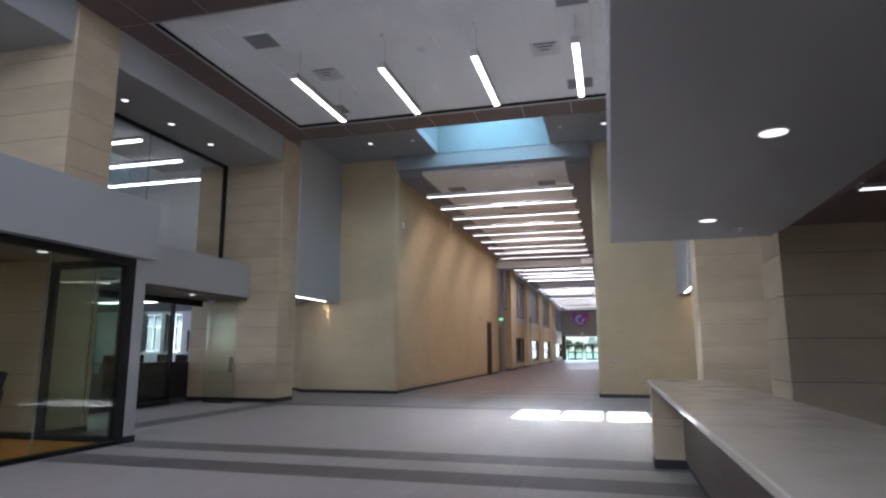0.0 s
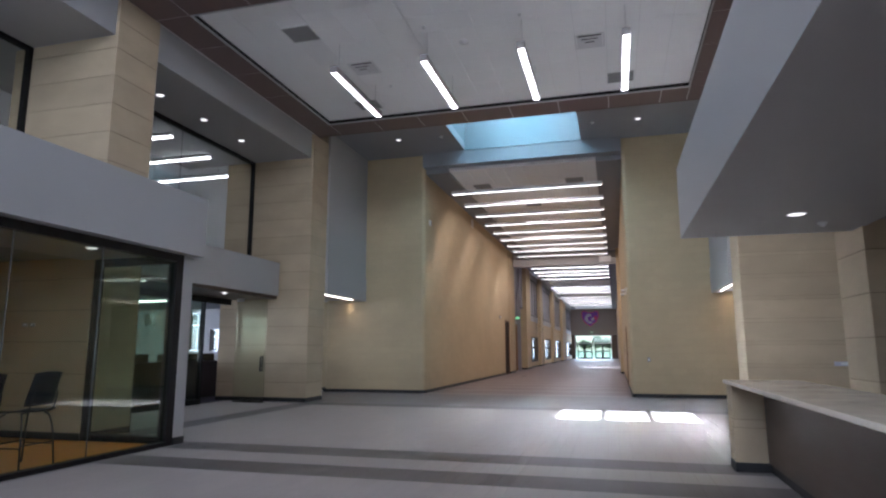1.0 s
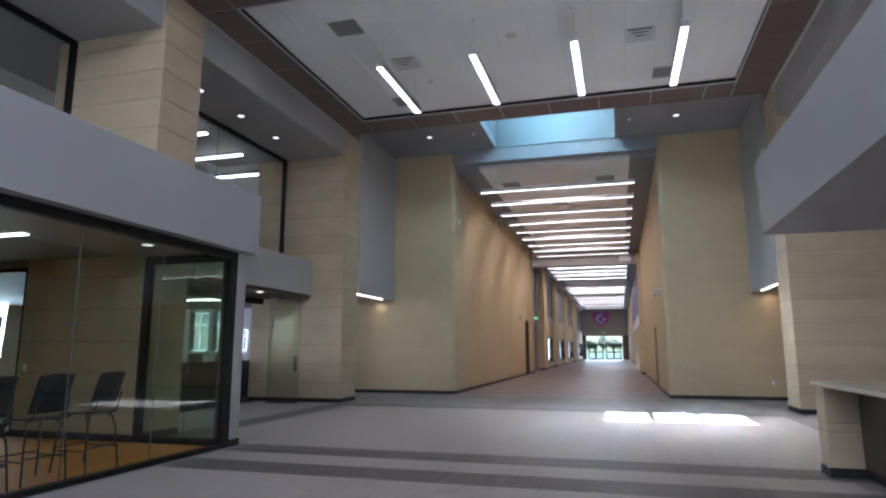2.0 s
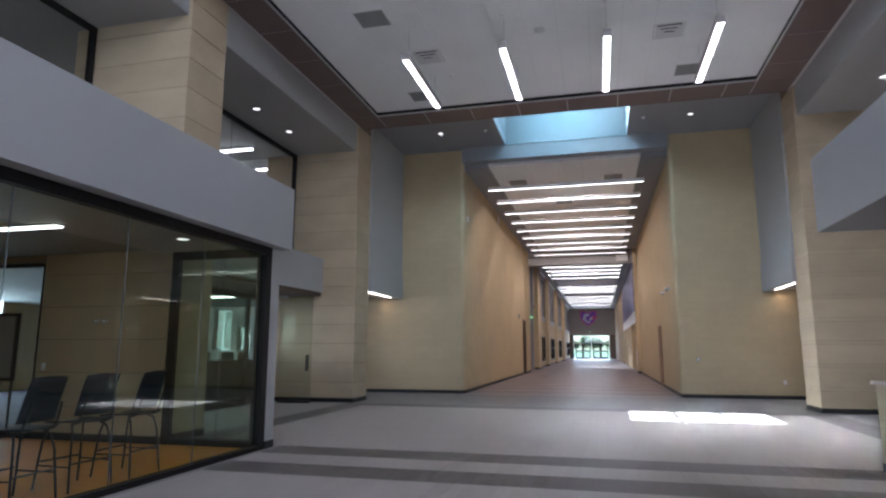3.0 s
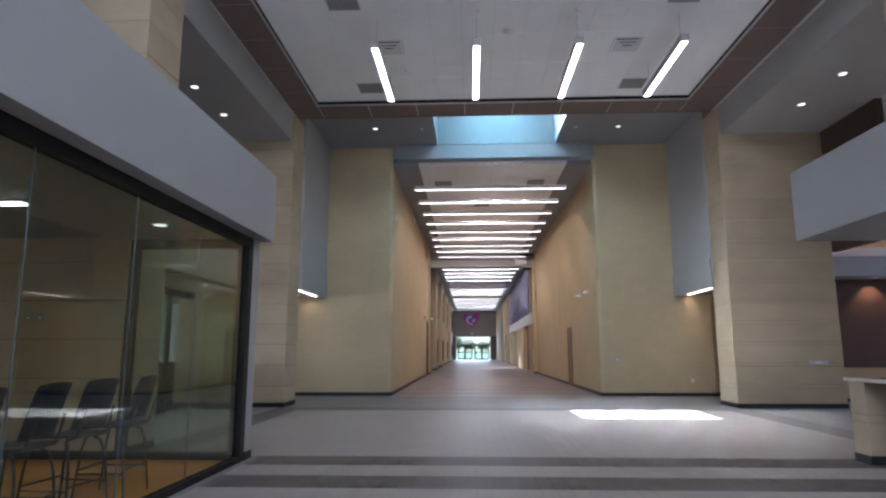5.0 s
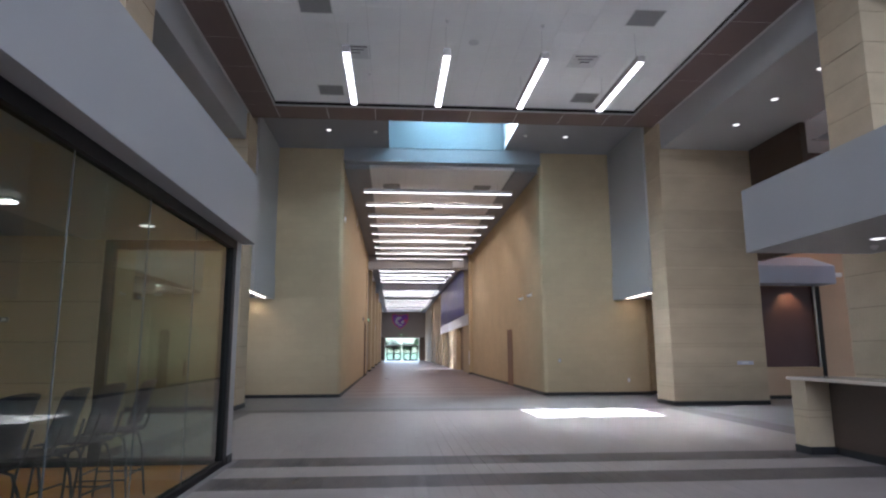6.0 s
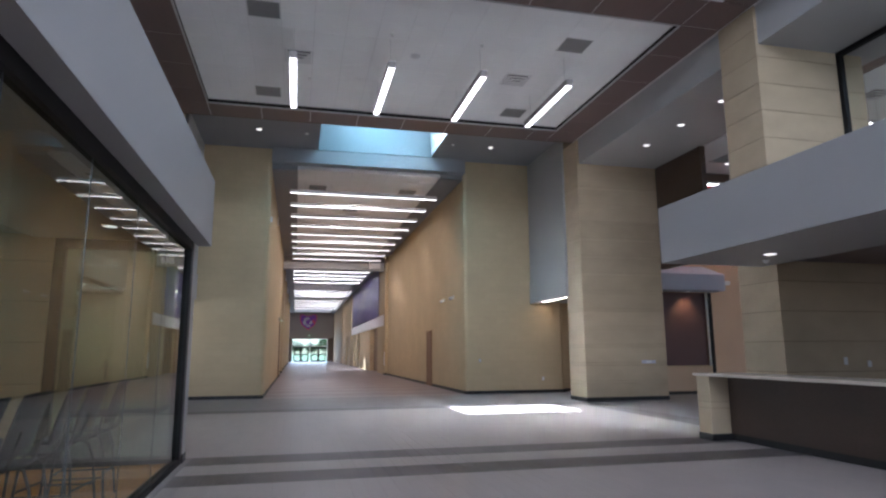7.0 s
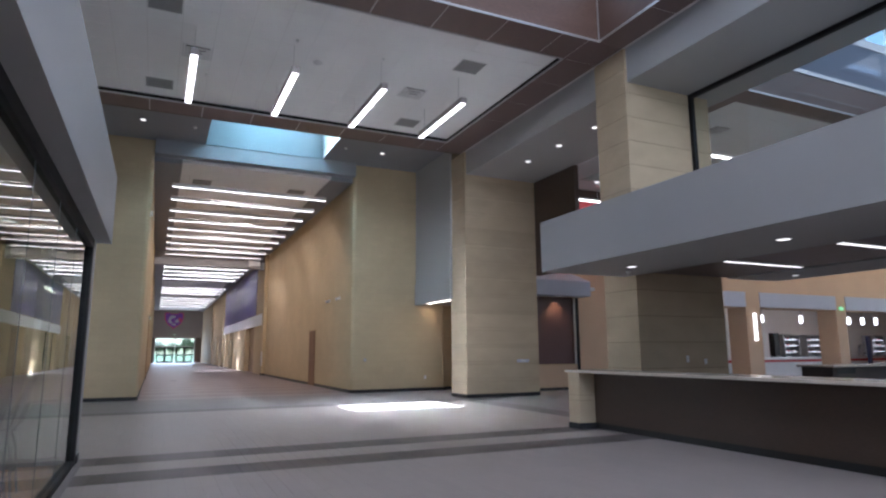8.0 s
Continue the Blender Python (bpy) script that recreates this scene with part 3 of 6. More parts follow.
for name, x0, x1, y0, y1 in (("pier_far_left", -8.25, PLX, 15.15, 16.10), ("pier_far_right", PRX, 7.52, 15.20, 16.20), ("pier_near_left", -7.75, PLX, 8.10, 9.05), ("pier_near_right", PRX, 7.30, 8.10, 9.02)):
    PIERS.append((pier(f"wall_{name}", x0, x1, y0, y1, Z_BAND + 0.3, "tan limestone pier laid in broad courses"), x0, x1, y0, y1))

# ---- left: glass room and its bulkhead ----
GX, GG = -3.90, -3.94          # outer face of the frame, glass
setting("wall_bulkhead_room", boxes((PLX - 0.2, BACK, 2.74, -3.71, 8.26, 3.64)), M_GYPSUM, "light grey gypsum bulkhead over the glass room")
setting("ceiling_room", boxes((-9.6, BACK, 2.78, PLX - 0.2, 8.1, 3.0)), M_GREY, "grey ceiling of the glass room", "ceiling")
setting("floor_room", boxes((-9.6, BACK, -0.008, GG - 0.05, 8.0, 0.006)), M_ORANGE, "orange wood floor of the glass room", "floor")
room_end = setting("wall_room_end", boxes((-7.77, 7.992, 0, -5.51, 8.09, 2.78), (-9.6, 7.98, 2.66, -7.78, 8.10, 2.78)), M_STONE_CORE, "tan limestone wall at the end of the glass room")
setting("wall_room_back", boxes((-9.8, BACK, 0, -9.6, 8.1, 7.96)), M_TANPAINT, "tan wall at the back of the glass room")
setting("baseboard_room", boxes((-7.78, 7.968, 0.006, -5.50, 7.98, 0.11)), M_RUBBER, "black rubber base in the glass room", "baseboard")
setting("wall_room_corner", boxes((GG - 0.13, 8.02, 0.10, -3.885, 8.24, 2.74)), M_GYPSUM, "grey painted corner post of the glass room")
setting("baseboard_room_corner", boxes((GG - 0.13, 8.02, 0, -3.875, 8.25, 0.10)), M_RUBBER, "black rubber base of the corner post", "baseboard")
front = setting("window_room_front", boxes((GG - 0.05, BACK, 2.63, GX + 0.01, 7.90, 2.74)), M_BLACK, "full-height glass wall in a black metal frame", "window")
part("bottom_rail", boxes((GG - 0.06, BACK, 0, GX + 0.01, 7.90, 0.06)), M_BLACK, front)
part("corner_post", boxes((GG - 0.10, 7.88, 0, GX + 0.012, 8.02, 2.74)), M_BLACK, front)
seams = [BACK, -6.0, -4.8, -3.55, -2.3, -1.08, 0.15, 1.38, 2.72, 4.05, 5.32, 6.55, 7.90]
for y in seams[1:-1]:
    part("seam", boxes((GG - 0.008, y - 0.004, 0.06, GG + 0.008, y + 0.004, 2.63)), M_SEAM, front)
for a, b in zip(seams, seams[1:]):
    no_shade(part("pane", boxes((GG - 0.006, a + 0.002, 0.06, GG + 0.006, b - 0.002, 2.63)), M_GLASS_TINT, front))
endw = setting("window_room_end", boxes((-5.50, 7.99, 2.62, GG - 0.13, 8.07, 2.74), (-5.50, 7.99, 0, GG - 0.13, 8.07, 0.10), (-5.50, 7.99, 0.10, -5.38, 8.07, 2.62)), M_BLACK, "glass end wall in a black metal frame", "window")
for a, b in ((-5.38, -4.66), (-4.65, GG - 0.13)):
    no_shade(part("pane", boxes((a, 8.03, 0.10, b, 8.042, 2.62)), M_GLASS_TINT, endw))

# recess between the piers: second bulkhead, storefront, office behind
setting("wall_bulkhead_office", boxes((-8.0, 9.05, 2.78, -6.45, 15.14, 3.68)), M_GYPSUM, "light grey gypsum bulkhead over the office front")
# Separate dark sheet under the bulkhead; the darkness is in its colour.
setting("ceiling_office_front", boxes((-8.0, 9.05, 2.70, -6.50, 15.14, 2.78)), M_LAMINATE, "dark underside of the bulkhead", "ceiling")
office = setting("window_office", boxes((-7.90, 9.05, 2.55, -7.80, 15.0, 2.70), (-7.90, 9.05, 0, -7.80, 13.9, 0.12)), M_BLACK, "dark framed office storefront with clear panes", "window")
part("seam", boxes((-7.862, 11.424, 0.12, -7.848, 11.436, 2.55)), M_SEAM, office)
for y in (9.05, 13.85):
    part("mullion", boxes((-7.90, y, 0.12, -7.80, y + 0.06, 2.55)), M_BLACK, office)
for a, b in ((9.11, 11.424), (11.436, 13.85)):
    no_shade(part("pane", boxes((-7.86, a, 0.12, -7.85, b, 2.55)), M_GLASS_TINT, office))
setting("ceiling_office", boxes((-18, 8.1, 2.80, -8.0, 19.6, 3.0)), M_GREY, "grey ceiling of the office", "ceiling")
setting("wall_office_side", boxes((-18, 8.1, 0, -12.9, 8.3, 3.2), (-12.9, 8.1, 0, -10.3, 8.3, 1.35), (-10.3, 8.1, 0, -9.6, 8.3, 3.2), (-12.9, 8.1, 2.78, -10.3, 8.3, 3.2)), M_TANPAINT, "tan side wall of the office with a wide window")
wos = setting("window_office_yard", boxes((-12.9, 8.16, 1.35, -10.3, 8.24, 1.42), (-12.9, 8.16, 2.71, -10.3, 8.24, 2.78), (-12.9, 8.16, 1.74, -10.3, 8.24, 1.78), (-12.9, 8.16, 2.22, -10.3, 8.24, 2.26), *((x - 0.03, 8.16, 1.42, x + 0.03, 8.24, 2.71) for x in (-12.87, -12.25, -11.6, -10.97, -10.33))), M_TRIM, "mullioned office window to a yard", "window")
no_shade(part("pane", boxes((-12.84, 8.195, 1.42, -10.36, 8.203, 2.71)), M_GLASS, wos))

# upper floor, left
upl = setting("window_upper_left", boxes((GLX - 0.05, BACK, Z_SOFFIT - 0.08, GLX + 0.05, 8.1, Z_SOFFIT), (GLX - 0.05, 9.05, Z_SOFFIT - 0.08, GLX + 0.05, 15.15, Z_SOFFIT)), M_BLACK, "upper floor glazing in a black metal frame", "window")
for y in (8.02, 9.05, 15.07):
    part("jamb", boxes((GLX - 0.05, y, 3.64, GLX + 0.05, y + 0.08, Z_SOFFIT - 0.08)), M_BLACK, upl)
for a, b in ((BACK, 2.0), (2.01, 8.02), (9.13, 12.1), (12.11, 15.07)):
    no_shade(part("pane", boxes((GLX - 0.006, a, 3.64, GLX + 0.006, b, Z_SOFFIT - 0.08)), M_GLASS, upl))
setting("floor_upper_left", boxes((-18, BACK, 3.2, PLX - 0.2, 8.1, 3.6), (-18, 8.1, 3.2, -8.0, 19.6, 3.6)), M_GREY, "slab of the upper floor", "floor")
setting("wall_upper_left", boxes((-14.2, BACK, 3.6, -14, 19.6, 7.96)), M_WHITE, "white wall of the upper floor room")
setting("wall_upper_left_end", boxes((-14, 17.6, 3.6, -8.25, 17.8, 7.96)), M_WHITE, "white end wall of the upper floor room")
setting("ceiling_upper_left", boxes((-14, BACK, 7.2, -9.6, 17.6, 7.3), (-9.6, 15.2, 7.2, -8.25, 17.6, 7.3)), M_TILE_CEIL, "white tile ceiling of the upper floor room", "ceiling")

# ---- right: bulkhead, counter bay ----
setting("wall_bulkhead_counter", boxes((3.15, BACK, 2.72, 5.09, 8.42, 3.63)), M_GYPSUM, "light grey gypsum bulkhead over the serving counter")
setting("ceiling_counter_bay", boxes((5.09, BACK, 2.78, 7.40, 8.10, 2.95)), M_BROWN_CEIL, "brown wood ceiling behind the bulkhead", "ceiling")
setting("ceiling_counter_outer", boxes((7.46, BACK, 2.76, 8.9, 8.10, 2.95), (7.40, BACK, 2.86, 7.46, 8.10, 2.95)), M_GYPSUM, "grey gypsum strip beside the wood ceiling", "ceiling")
setting("floor_upper_right", boxes((5.09, BACK, 2.96, 8.9, 8.1, 3.5)), M_GREY, "slab of the upper floor", "floor")
upr = setting("window_upper_right", boxes((GRX - 0.05, BACK, Z_SOFFIT - 0.08, GRX + 0.05, 8.1, Z_SOFFIT)), M_BLACK, "upper floor glazing in a black metal frame", "window")
part("jamb", boxes((GRX - 0.05, 8.02, 3.5, GRX + 0.05, 8.1, Z_SOFFIT - 0.08)), M_BLACK, upr)
for a, b in ((BACK, 1.6), (1.61, 8.02)):
    no_shade(part("pane", boxes((GRX - 0.006, a, 3.5, GRX + 0.006, b, Z_SOFFIT - 0.08)), M_GLASS, upr))
setting("ceiling_upper_right_edge", boxes((7.6, BACK, 6.6, 7.66, 9.0, 7.3), (7.6, BACK, 7.3, 8.67, 11.0, 7.5)), M_GYPSUM, "grey edge of the ceiling behind the upper glazing", "ceiling")
# second bay beyond the glazing: tray ceiling and lantern of the dining hall
DX0, DX1, DY0, DY1 = 8.73, 22.0, -6.0, 8.49
setting("ceiling_dining_band", panel_field([(DX0, DY1, DX1, 9.10, Z_BAND, Z_BAND + 0.03, PANEL, 1), (DX0, 9.10, 9.40, 14.2, Z_BAND, Z_BAND + 0.03, 1, PANEL)]), M_BROWN_CEIL, "dark brown wood panel border of the dining ceiling", "ceiling")
setting("ceiling_dining_band_joints", boxes((DX0, DY1 + 0.07, Z_BAND + 0.006, DX1, 9.08, 7.8), (DX0, 9.10, Z_BAND + 0.006, 9.38, 14.2, 7.8)), M_JOINT, "pale metal joints behind the wood panels", "ceiling")
setting("ceiling_dining_tray", panel_field([(9.41, 9.11, 18.0, 14.2, Z_CEIL, Z_CEIL + 0.03, 0.61, 0.61)], 0.014), M_TILE_CEIL, "white mineral fibre ceiling tiles of the dining hall", "ceiling")
setting("ceiling_dining_grid", boxes((9.40, 9.10, Z_CEIL + 0.012, 18.0, 14.2, 7.8)), M_TBAR, "white metal grid behind the ceiling tiles", "ceiling")
lan2 = setting("window_dining_lantern", boxes((DX0, DY1, Z_BAND + 0.034, DX1, DY1 + 0.06, 8.10), (DX0 - 0.06, DY0, Z_BAND + 0.034, DX0, DY1 + 0.06, 8.10), (DX1, DY0, Z_BAND + 0.034, DX1 + 0.06, DY1 + 0.06, 8.10), (DX0, DY0 - 0.06, Z_BAND + 0.034, DX1, DY0, 8.10)), M_BROWN, "raised lantern of the dining hall with brown panelled sides", "window")
# Three unseen sides are carried up to the roof to shut out daylight.
part("upper_wall", boxes((DX0, DY1, 8.20, DX1, DY1 + 0.06, 9.36), (DX0 - 0.06, DY0, 8.20, DX0, DY1 + 0.06, 10.9), (DX1, DY0, 8.20, DX1 + 0.06, DY1 + 0.06, 10.9), (DX0, DY0 - 0.06, 8.20, DX1, DY0, 10.9)), M_BLUEGREY, lan2, "blue grey painted upper wall, closed on unseen sides")
part("sill_trim", boxes((DX0, DY1 - 0.03, 8.10, DX1, DY1 + 0.06, 8.20), (DX0 - 0.06, DY0, 8.10, DX0 + 0.03, DY1 - 0.03, 8.20)), M_TRIM, lan2)
part("foot_trim", boxes((DX0, DY1 - 0.02, Z_BAND - 0.01, DX1, DY1, Z_BAND + 0.03), (DX0, DY1 - 0.02, Z_BAND + 0.03, DX0 + 0.02, DY1, 8.10)), M_TRIM, lan2)
part("window_frame", boxes((DX0, DY1 - 0.02, 9.36, DX1, DY1 + 0.06, 9.60), (DX0, DY1 - 0.02, 10.8, DX1, DY1 + 0.06, 10.9)), M_TRIM, lan2)
for k in range(14):
    x = DX0 + 0.05 + (DX1 - DX0 - 0.1) * k / 13
    part("mullion", boxes((x - 0.04, DY1 - 0.02, 9.60, x + 0.04, DY1 + 0.04, 10.8)), M_TRIM, lan2)
    if k < 13:
        part("pane", boxes((x + 0.04, DY1, 9.60, x + (DX1 - DX0 - 0.1) / 13 - 0.04, DY1 + 0.01, 10.8)), M_GLASS_SUN, lan2)
setting("roof_dining_lantern", boxes((DX0 - 0.2, DY0 - 0.2, 10.9, DX1 + 0.2, DY1 + 0.2, 11.0)), M_WHITE, "white roof of the dining lantern", "roof")
setting("wall_dining_step", boxes((8.67, 14.2, 6.6, 18.1, 14.3, 7.8), (18.0, DY1 + 0.06, 6.6, 18.1, 14.2, 7.8)), M_GYPSUM, "grey step between the dining ceilings")
setting("wall_upper_right_panel", boxes((7.52, 13.1, 3.62, 7.66, 15.2, Z_SOFFIT)), M_LAMINATE, "dark brown panel on the upper wall")
setting("ceiling_upper_right", boxes((18.1, DY1 + 0.06, 6.6, XE, 14.2, 6.8), (7.66, 11.0, 6.6, 8.67, 14.2, 6.8), (7.66, 14.3, 6.6, XE, 19, 6.8), (22.06, BACK, 6.6, XE, DY1 + 0.06, 6.8)), M_WHITE, "white ceiling of the dining hall", "ceiling")
setting("wall_upper_red", boxes((8.75, 15.3, 4.2, 12.0, 15.4, 6.24)), M_RED, "red painted panel hung below a dark beam")
setting("wall_upper_beam", boxes((7.66, 15.25, 6.24, 14.0, 15.45, 6.6)), M_LAMINATE, "dark beam over the red panel")

# dining hall wall with its serving openings
YS = 16.85
OPEN = ((12.6, 18.68), (19.52, 24.40), (25.08, 31.5))
xs = [10.30] + [v for o in OPEN for v in o] + [XE]
setting("wall_servery", boxes(*((xs[i], YS, 0, xs[i + 1], YS + 0.9, 6.6) for i in range(0, len(xs), 2)), *((a, YS, 3.05, b, YS + 0.9, 6.6) for a, b in OPEN), (7.52, YS, 0, 10.30, YS + 0.9, 0.87), (7.52, YS, 3.15, 10.30, YS + 0.9, 6.6), (7.40, 16.2, 0, 7.52, YS + 0.9, 6.6)), M_TAN_WARM, "tan wall, warm light in its paint, with wide serving openings")
setting("baseboard_servery", boxes((7.52, YS - 0.012, 0, 12.6, YS, 0.10)), M_RUBBER, "black rubber base under the dining wall", "baseboard")
setting("trim_servery_headers", boxes(*((a, YS - 0.03, 3.05, b, YS - 0.003, 3.66) for a, b in OPEN)), M_LILAC, "pale lilac headers over the serving openings", "trim")
# Unseen end wall, left open for the added dining daylight.
setting("wall_dining_end", boxes((XE, BACK, 0, XE + 0.2, 26, 1.0), (XE, BACK, 5.6, XE + 0.2, 26, 8.0), (XE, 13.2, 1, XE + 0.2, 26, 5.6)), M_TAN_WARM, "unseen tan end wall with an opening added for daylight")
# Back wall is out of view; its window is added to admit daylight.
back = setting("wall_back", boxes((-18, BACK - 0.2, 0, -9.5, BACK, 8.0), (9.5, BACK - 0.2, 0, XE + 0.2, BACK, 8.0), (-9.5, BACK - 0.2, 0, 9.5, BACK, 3.2), (-9.5, BACK - 0.2, 6.3, 9.5, BACK, 8.0)), M_TANPAINT, "unseen tan back wall with a tall window added for light")
wb = setting("window_back", boxes(*((x - 0.05, BACK - 0.12, 3.2, x + 0.05, BACK - 0.02, 6.3) for x in (-9.45, -7.1, -4.75, -2.4, 0, 2.4, 4.75, 7.1, 9.45)), (-9.5, BACK - 0.12, 4.7, 9.5, BACK - 0.02, 4.8)), M_BLACK, "tall dark framed window added unseen to light the hall", "window")
no_shade(part("pane", boxes((-9.4, BACK - 0.08, 3.2, 9.4, BACK - 0.07, 6.3)), M_GLASS, wb))
setting("wall_servery_back", boxes((8, 22.6, 0, XE, 22.8, 4.6)), M_WHITE, "pale wall behind the serving line")
setting("ceiling_servery", boxes((8, YS + 0.9, 4.2, XE, 22.6, 4.4)), M_GREY, "grey ceiling over the serving line", "ceiling")
OFFICE_PANES = ((-14.6, -14.12, 2.2, 2.7), (-13.7, -12.9, 1.3, 2.7), (-12.72, -12.0, 1.3, 2.7), (-11.76, -11.24, 1.3, 2.08))
for k, (a, b, z0, z1) in enumerate(OFFICE_PANES):
    side = setting(f"window_office_side_{k + 1}", boxes((a, 19.70, z0, a + 0.05, 19.78, z1), (b - 0.05, 19.70, z0, b, 19.78, z1), (a + 0.05, 19.70, z1 - 0.05, b - 0.05, 19.78, z1), (a + 0.05, 19.70, z0, b - 0.05, 19.78, z0 + 0.05)), M_TRIM, "bright mullioned window of the office", "window")
    part("mullion", boxes(((a + b) / 2 - 0.025, 19.70, z0 + 0.05, (a + b) / 2 + 0.025, 19.78, z1 - 0.05), (a + 0.05, 19.71, (z0 + 2 * z1) / 3 - 0.02, b - 0.05, 19.77, (z0 + 2 * z1) / 3 + 0.02)), M_TRIM, side)
    no_shade(part("pane", boxes((a + 0.02, 19.735, z0 + 0.02, b - 0.02, 19.745, z1 - 0.02)), M_GLASS_SIDE, side))
xs = [-18.0] + [v for a, b, z0, z1 in OFFICE_PANES for v in (a, b)] + [-9.2]
setting("wall_office_side_window", boxes(*((xs[k], 19.6, 0, xs[k + 1], 19.9, 8) for k in range(0, len(xs), 2)), *((a, 19.6, 0, b, 19.9, z0) for a, b, z0, z1 in OFFICE_PANES), *((a, 19.6, z1, b, 19.9, 8) for a, b, z0, z1 in OFFICE_PANES)), M_GYPSUM, "grey office wall with mullioned windows")
setting("wall_left_end", boxes((-18.2, 8.1, 0, -18, 8.3, 3.4), (-18.2, BACK, 3.2, -18, 8.3, 8.0), (-18.2, 15.5, 0, -18, 20, 8.0), (-18.2, 8.3, 3.4, -18, 15.5, 8.0)), M_TANPAINT, "outer wall of the office wing")
setting("floor_dining", boxes((8.6, BACK, -0.008, XE, 22.6, 0.0)), M_TILE_MID, "grey floor of the dining hall", "floor")
setting("floor_office", boxes((-18, 8.3, -0.008, -7.95, 19.6, 0.002)), M_CARPET, "dark violet grey office carpet", "floor")

# ---- far corridor ----
XBAY = -3.72                   # wall plane of the bays between pilasters


def pilaster(name, x0, x1, y0, y1, label="tan plaster pilaster with a dark base"):
    w = setting(name, boxes((x0, y0, 0.12, x1, y1, 7.1)), M_TANPAINT, label)
    part("cove_base", boxes((x0 - 0.01, y0 - 0.01, 0, x1 + 0.01, y1 + 0.01, 0.12)), M_RUBBER, w)
    return w


def portal(number, y0, y1, z1):
    """A tall brown door set deep between two pilasters, with a lilac panel over it."""
    d = setting(f"door_portal_left_{number}", boxes((-4.46, y0, z1 - 0.12, -4.34, y1, z1), (-4.46, y0, 0, -4.34, y0 + 0.1, z1 - 0.12), (-4.46, y1 - 0.1, 0, -4.34, y1, z1 - 0.12), (-4.34, y0, z1 - 0.05, XBAY - 0.13, y1, z1)), M_PORTAL, "deep brown wood portal between pilasters", "door")
    mid = (y0 + y1) / 2
    for a, b in ((y0 + 0.105, mid - 0.004), (mid + 0.004, y1 - 0.105)):
        leaf = part("leaf", boxes((-4.43, a, 0.006, -4.38, b, z1 - 0.125)), M_PORTAL, d)
        part("pull_handle", boxes((-4.34, (mid + a + b) / 3 - 0.012, 0.9, -4.32, (mid + a + b) / 3 + 0.012, 1.3), (-4.38, (mid + a + b) / 3 - 0.012, 0.92, -4.34, (mid + a + b) / 3 + 0.012, 0.95), (-4.38, (mid + a + b) / 3 - 0.012, 1.25, -4.34, (mid + a + b) / 3 + 0.012, 1.28)), M_CHROME, leaf, "steel pull handle")
    over = setting(f"wall_portal_over_{number}", boxes((-4.6, y0, z1, XBAY, y1, 7.1)), M_SPANDREL, "lilac grey panel over the portal")
    part("reveal", boxes((XBAY, y0, z1 + 0.002, XBAY + 0.015, y1, z1 + 0.08)), M_BLACK, over)


def bay(number, a, b):
    """A window bay: black framed windows below, a pale band and lilac grey panels above."""
    setting(f"wall_bay_left_{number}", boxes((XBAY - 0.12, a, 0.10, XBAY + 0.02, b, 0.42), (XBAY - 0.12, a, 2.28, XBAY + 0.02, b, 3.45), (XBAY - 0.12, a, 0.42, XBAY + 0.02, a + 0.45, 2.28), (XBAY - 0.12, b - 0.45, 0.42, XBAY + 0.02, b, 2.28)), M_TANPAINT, "tan wall between pilasters")
    setting(f"baseboard_bay_left_{number}", boxes((XBAY - 0.12, a, 0, XBAY + 0.03, b, 0.10)), M_RUBBER, "black rubber base under the bay", "baseboard")
    setting(f"wall_bay_band_{number}", boxes((XBAY - 0.12, a, 3.45, XBAY + 0.04, b, 3.86), (XBAY - 0.12, a, 6.66, XBAY + 0.04, b, 7.3)), M_GYPSUM, "pale painted bands above and below the upper panels")
    n = round((b - a) / 1.6)
    w = setting(f"window_bay_left_{number}", boxes((XBAY - 0.08, a, 3.86, XBAY, b, 3.93), (XBAY - 0.08, a, 6.59, XBAY, b, 6.66)), M_BLACK, "lilac grey panels in thin frames between pilasters", "window")
    for k in range(n + 1):
        y = a + 0.03 + (b - a - 0.06) * k / n
        part("mullion", boxes((XBAY - 0.08, y - 0.03, 3.93, XBAY, y + 0.03, 6.59)), M_BLACK, w)
    for k in range(n):
        y0, y1 = (a + 0.03 + (b - a - 0.06) * j / n for j in (k, k + 1))
        part("panel", boxes((XBAY - 0.045, y0 + 0.03, 3.93, XBAY - 0.030, y1 - 0.03, 6.59)), M_SPANDREL, w)
    lo, hi = a + 0.45, b - 0.45
    d = setting(f"window_bay_low_{number}", boxes((XBAY - 0.06, lo, 0.42, XBAY + 0.03, hi, 0.52), (XBAY - 0.06, lo, 2.18, XBAY + 0.03, hi, 2.28), (XBAY - 0.06, lo, 1.42, XBAY + 0.03, hi, 1.50)), M_BLACK, "black framed windows of the rooms beside the corridor", "window")
    for k in range(4):
        y = lo + 0.06 + (hi - lo - 0.12) * k / 3
        part("mullion", boxes((XBAY - 0.06, y - 0.06, 0.52, XBAY + 0.03, y + 0.06, 2.18)), M_BLACK, d)
    for k in range(3):
        y0, y1 = (lo + 0.06 + (hi - lo - 0.12) * j / 3 for j in (k, k + 1))
        no_shade(part("pane", boxes((XBAY - 0.035, y0 + 0.06, 0.52, XBAY - 0.025, y1 - 0.06, 2.18)), M_GLASS_BAY, d))


for k, (y0, y1) in enumerate(((35.4, 37.4), (42.6, 44.7), (51.1, 52.7), (61.5, 63.3), (72.9, 78.2))):
    pilaster(f"wall_pilaster_left_{k + 1}", -4.6, XL + 0.03, y0, y1)
